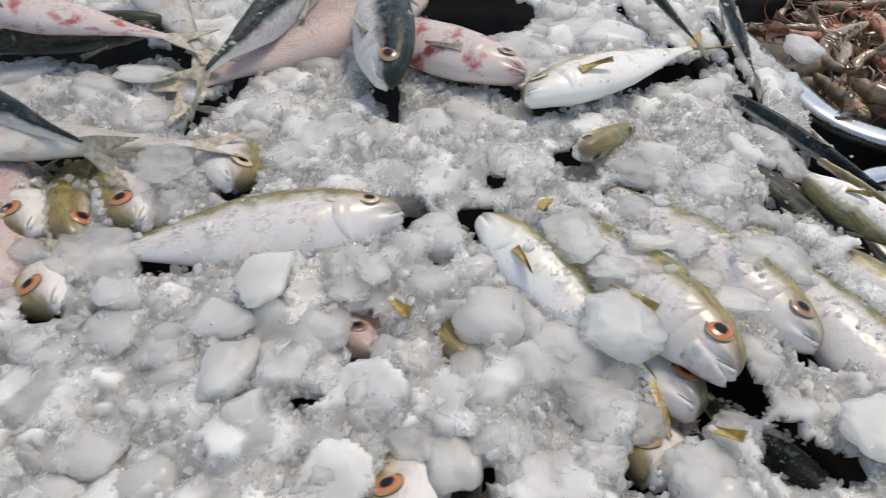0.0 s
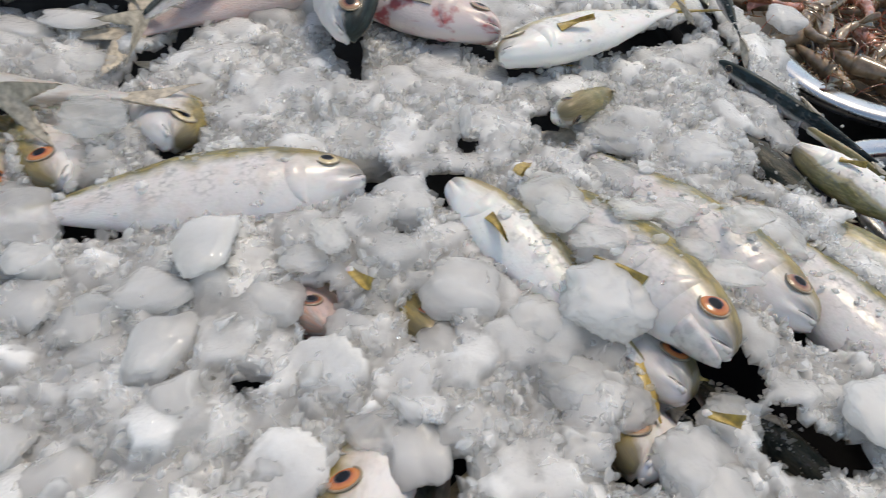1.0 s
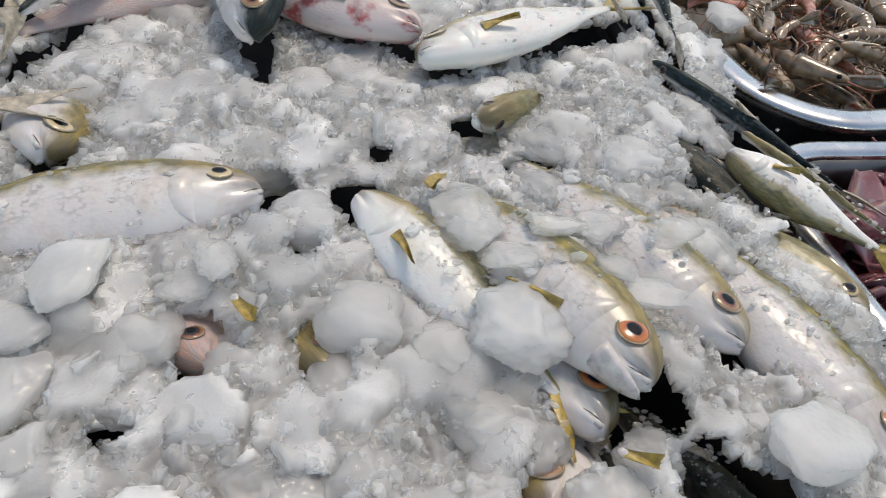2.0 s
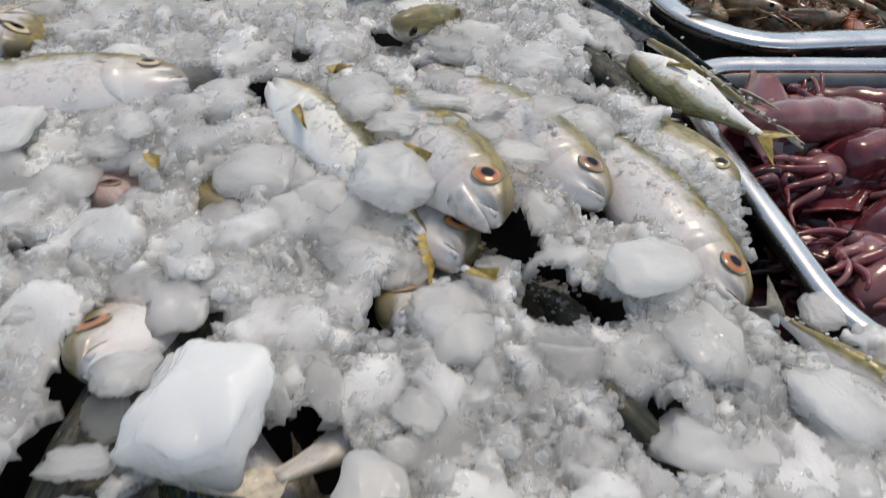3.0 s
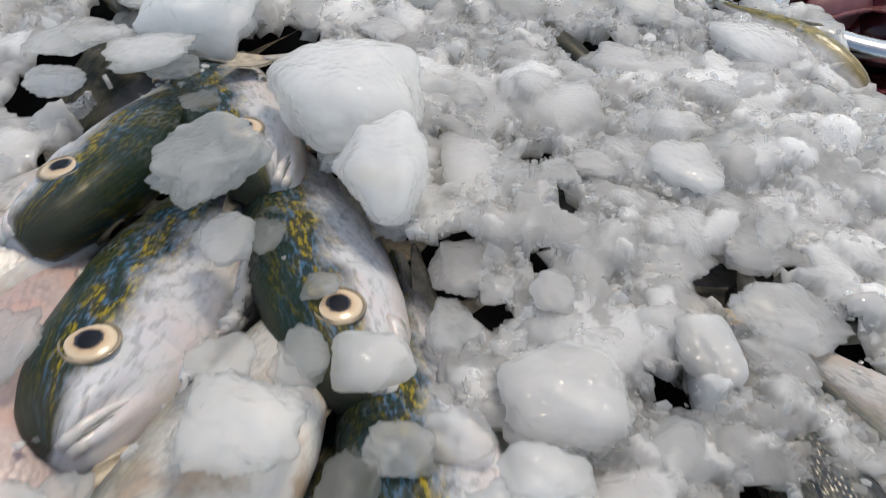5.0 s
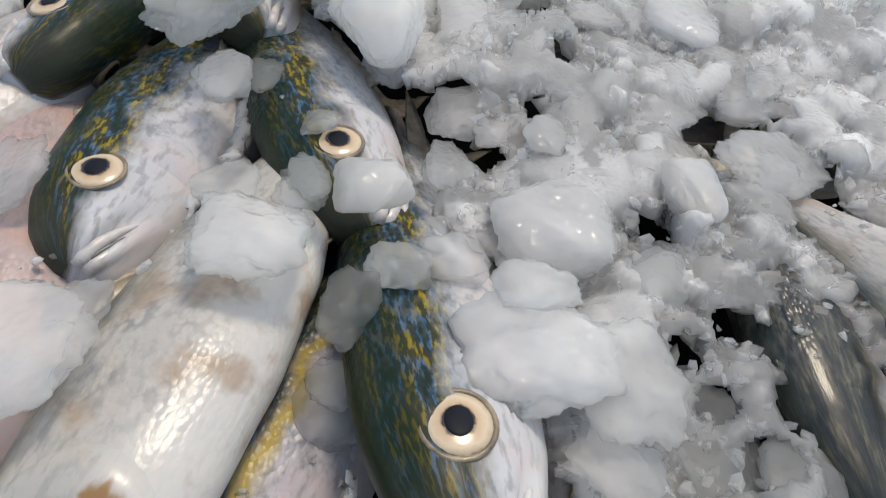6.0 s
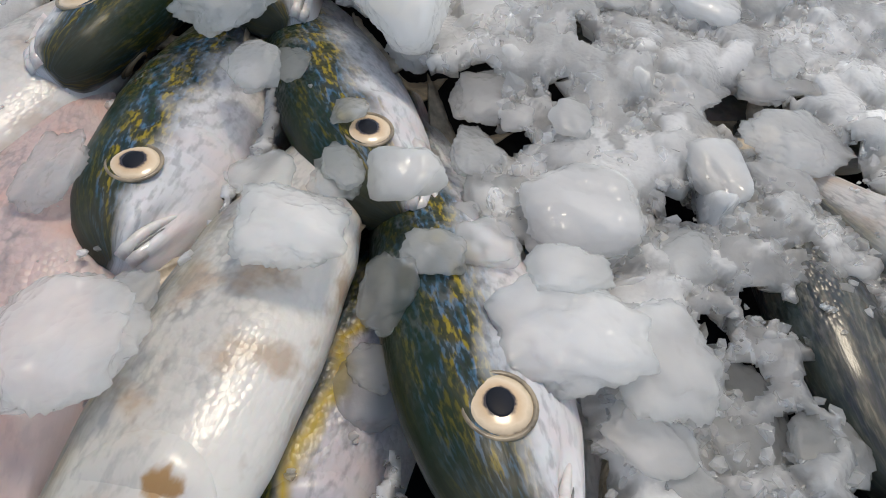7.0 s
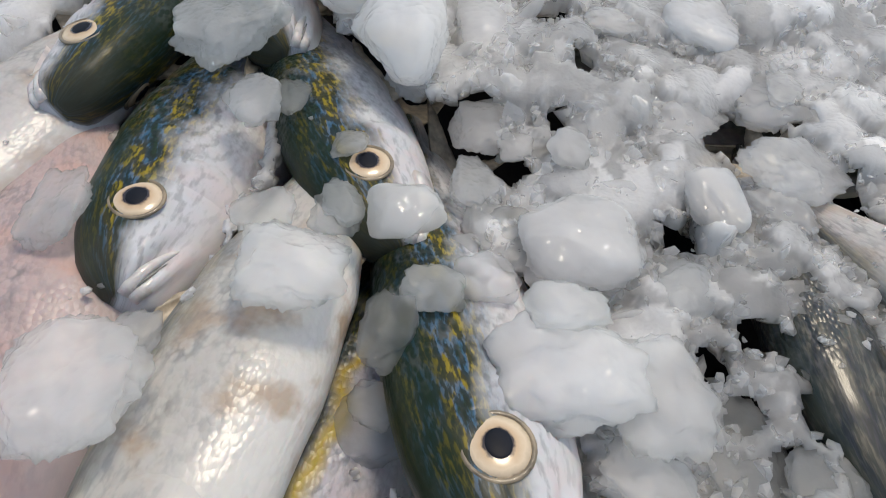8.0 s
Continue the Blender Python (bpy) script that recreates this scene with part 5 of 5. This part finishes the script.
HOLES.append((0.154, -0.058, 0.005))
HOLES.append((0.128, -0.088, 0.008))
HOLES.append((0.176, 0.015, 0.005))
HOLES.append((0.230, -0.141, 0.010))
HOLES.append((0.154, -0.056, 0.004))
HOLES.append((0.177, 0.148, 0.016))
HOLES.append((-0.048, 0.180, 0.006))
HOLES.append((-0.106, 0.348, 0.012))
HOLES.append((-0.328, 0.424, 0.025))
HOLES.append((-0.232, 0.493, 0.030))
HOLES.append((0.063, 0.572, 0.050))
HOLES.append((0.027, 0.473, 0.012))
HOLES.append((0.224, -0.123, 0.005))
HOLES.append((0.111, -0.095, 0.016))
HOLES.append((0.009, 0.097, 0.006))
HOLES.append((0.260, 0.333, 0.020))
HOLES.append((0.252, -0.040, 0.004))
HOLES.append((0.040, 0.036, 0.014))
HOLES.append((0.205, -0.139, 0.005))
HOLES.append((0.213, -0.153, 0.006))
HOLES.append((0.202, -0.125, 0.004))
HOLES.append((0.215, -0.118, 0.005))
HOLES.append((0.201, -0.086, 0.006))
HOLES.append((0.141, 0.022, 0.003))
HOLES.append((0.183, -0.015, 0.004))
HOLES.append((0.170, -0.042, 0.003))

# ---- the heap's own tray and the crushed ice ----
# this tray and its added sheet are coloured black as shade under the heap
tray(-0.66, 0.290, -0.42, 0.88, 0.060, 0.048, 0, 0.05, "large tray full of fish and crushed ice, blackened like the shaded gaps", GAP_SHADE, metal=GAP_SHADE, rim=0.010)
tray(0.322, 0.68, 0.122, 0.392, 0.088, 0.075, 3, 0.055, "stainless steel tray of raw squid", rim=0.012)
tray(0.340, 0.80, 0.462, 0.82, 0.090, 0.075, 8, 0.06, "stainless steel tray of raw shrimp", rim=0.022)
AREA = (-0.56, 0.33, -0.27, 0.84)
NEAR = (0.0, 0.31, -0.22, 0.12)
MIDDLE = (-0.26, 0.30, 0.08, 0.46)
make_plates(*AREA, 2600, (0.006, 0.020), 3)
make_plates(*NEAR, 700, (0.004, 0.012), 4)
make_plates(*AREA, 3200, (0.003, 0.007), 5)
ice_bed("ice_bed", *AREA, 0.0021, (NEAR[0] + 0.003, NEAR[1], NEAR[2] + 0.003, NEAR[3] - 0.003))
ice_bed("ice_bed", *NEAR, 0.0013)
loose_grains()
scatter("broken_ice", "pieces of broken ice packed between the larger lumps", 1500, (0.005, 0.011), 3, ICE_MILKY, -0.004, AREA, 16, seed=3, smooth=True)
scatter("crushed_ice", "small wet pieces of crushed ice over the heap", 14000, (0.0018, 0.0060), 0, ICE_SLUSH, -0.0015, MIDDLE, 24, seed=5, avoid=0.6)
scatter("crushed_ice", "small wet pieces of crushed ice at the far end of the heap", 5000, (0.002, 0.006), 0, ICE_SLUSH, -0.0015, AREA, 24, seed=6, avoid=0.6)
scatter("fine_ice", "fine wet grains of crushed ice between the scad", 14000, (0.0010, 0.0040), 0, ICE_SLUSH, -0.0010, NEAR, 24, seed=9, avoid=0.8)


# ---- shrimp ----
def shrimp(curl, mat):
    base = new("shrimp")
    pts, rad = [], []
    for i in range(33):
        g = i / 32
        a = curl * g ** 1.3
        pts.append((0.012 - 0.052 * math.sin(a) / curl, 0, 0.052 * (math.cos(a) - 1) / curl))
        ridge = 0.0006 * abs(math.sin(math.pi * g * 6))
        rad.append(0.0078 * (1 - 0.62 * g) - 0.0006 + ridge)
    part("abdomen", tube("abdomen", pts, rad, mat, 12, 0.85), base)
    part("carapace", tube("carapace", [(0.044 - 0.034 * g, 0, -0.001 - 0.003 * (1 - g) ** 2) for g in [k / 12 for k in range(13)]], [0.0008 + 0.0078 * (k / 12) ** 0.55 for k in range(13)], mat, 12, 0.8), base)
    part("rostrum", tube("rostrum", [(0.030, 0, 0.0045), (0.042, 0, 0.0052), (0.054, 0, 0.0075)], [0.0016, 0.001, 0.0003], mat, 6), base)
    for s in (1, -1):
        part("eye", dome("eye", 0.0016, 0.0016, 0.0016, PUPIL, 10, 8), base, "black bead eye", Matrix.Translation((0.039, s * 0.0042, 0.001)))
        part("antenna", tube("antenna", [(0.044 + 0.07 * g - 0.05 * g * g, s * (0.002 + 0.030 * g * g), 0.003 * math.sin(4 * g)) for g in [k / 10 for k in range(11)]], [0.0006 - 0.0004 * k / 10 for k in range(11)], SHRIMP_RED, 5), base, "long thin reddish antenna")
        for k in range(4):
            x = 0.028 - 0.007 * k
            part("leg", tube("leg", [(x, s * 0.004, -0.005), (x - 0.003, s * 0.007, -0.011), (x - 0.010, s * 0.006, -0.016)], [0.0009, 0.0007, 0.0003], mat, 5), base)
        end = Vector(pts[-1])
        ang = math.atan2(pts[-1][2] - pts[-3][2], pts[-3][0] - pts[-1][0])
        part("tail_fan", fin_mesh("tail_fan", 0.016, 0.003, 0.009, s * 0.003, mat, 4, 0.0005), base, m=Matrix.Translation(end) @ Euler((radians(70 * s), ang, radians(14 * s))).to_matrix().to_4x4())
    return tagged(base, "wet raw grey-brown shrimp heaped in a steel tray", "shrimp", "shrimp in the tray")


models = [shrimp(1.2, SHRIMP), shrimp(2.1, SHRIMP), shrimp(0.7, SHRIMP_RED), shrimp(1.6, SHRIMP)]
g = np.random.default_rng(21)
spots = []
for layer, z in ((0, 0.050), (1, 0.068), (2, 0.086)):
    for k in range(34):
        spots.append((g.uniform(0.40, 0.76), g.uniform(0.50, 0.79), z + g.uniform(-0.006, 0.006)))
for model in models:
    model.scale = (1.3, 1.3, 1.3)
for k, (x, y, z) in enumerate(spots):
    m = pose(x, y, z, g.uniform(60, 120) * g.choice((1, -1)), g.uniform(-15, 15), g.uniform(0, 360))
    source = models[0 if k % 3 == 0 else (1 if k % 3 == 1 else 3)] if k % 9 else models[2]
    if k < 4:
        models[k].matrix_world = m @ Matrix.Scale(1.3, 4)
    else:
        copy_thing(source, m)


# ---- squid ----
def squid(mat, seed):
    r = random.Random(seed)
    base = new("squid")
    long = r.uniform(0.085, 0.12)
    bow = r.uniform(-0.02, 0.02)
    pts = [(-long * k / 16, bow * (k / 16) ** 2, 0) for k in range(17)]
    rad = [0.019 * min(1, 0.75 + k / 10) * (1 - (k / 16) ** 3) ** 0.6 + 0.0008 * math.sin(k * 1.9) + 0.0006 for k in range(17)]
    part("mantle", tube("mantle", pts, rad, mat, 18, 0.72), base)
    for s in (1, -1):
        part("side_fin", fin_mesh("side_fin", 0.022, 0.045, 0.02, 0, mat, 6, 0.0012), base, m=Matrix.Translation((-long * 0.72, s * 0.006 + bow * 0.5, 0)) @ Euler((radians(90), 0, radians(-90 * s))).to_matrix().to_4x4())
        ball = part("eye", dome("eye", 0.0045, 0.0035, 0.0045, SQUID_PALE, 16, 10), base, "pale round eye", Matrix.Translation((0.012, s * 0.0085, 0.003)))
        part("pupil", dome("pupil", 0.0024, 0.0018, 0.0024, PUPIL, 12, 8), ball, "black pupil", Matrix.Translation((0, s * 0.0024, 0.001)))
    part("head", dome("head", 0.015, 0.010, 0.009, SQUID_PALE, 18, 12), base, m=Matrix.Translation((0.010, 0, 0)))
    for k in range(8):
        a = 2 * math.pi * k / 8
        w, l, b = r.uniform(-0.02, 0.02), r.uniform(0.022, 0.04), r.uniform(-0.012, 0.004)
        pts = [(0.018 + l * q, 0.006 * math.cos(a) * (1 + q) + w * q * q + 0.004 * math.sin(6 * q + k), 0.005 * math.sin(a) + b * q * q + 0.003 * math.sin(7 * q + k)) for q in [j / 12 for j in range(13)]]
        part("tentacle", tube("tentacle", pts, [0.0034 * (1 - 0.75 * j / 12) for j in range(13)], mat if k % 3 else SQUID_PALE, 8), base)
    return tagged(base, "wet raw pink and wine-red squid heaped in a steel tray", "squid", "squid in the tray")


g = np.random.default_rng(5)
for layer, z, count in ((0, 0.038, 16), (1, 0.056, 16), (2, 0.069, 16)):
    for k in range(count):
        body = squid((SQUID, SQUID_DARK, SQUID, SQUID_PALE)[(k + layer) % 4], layer * 40 + k)
        col, row = k % 4, k // 4
        body.matrix_world = Matrix.Translation((0, 0, 0.002)) @ pose(0.39 + 0.066 * col + g.uniform(-0.02, 0.02), 0.17 + 0.054 * row + g.uniform(-0.018, 0.018), z + g.uniform(-0.004, 0.004), g.uniform(-40, 40), g.uniform(-12, 12), g.choice((0, 180)) + g.uniform(-50, 50)) @ Matrix.Scale(1.2, 4)
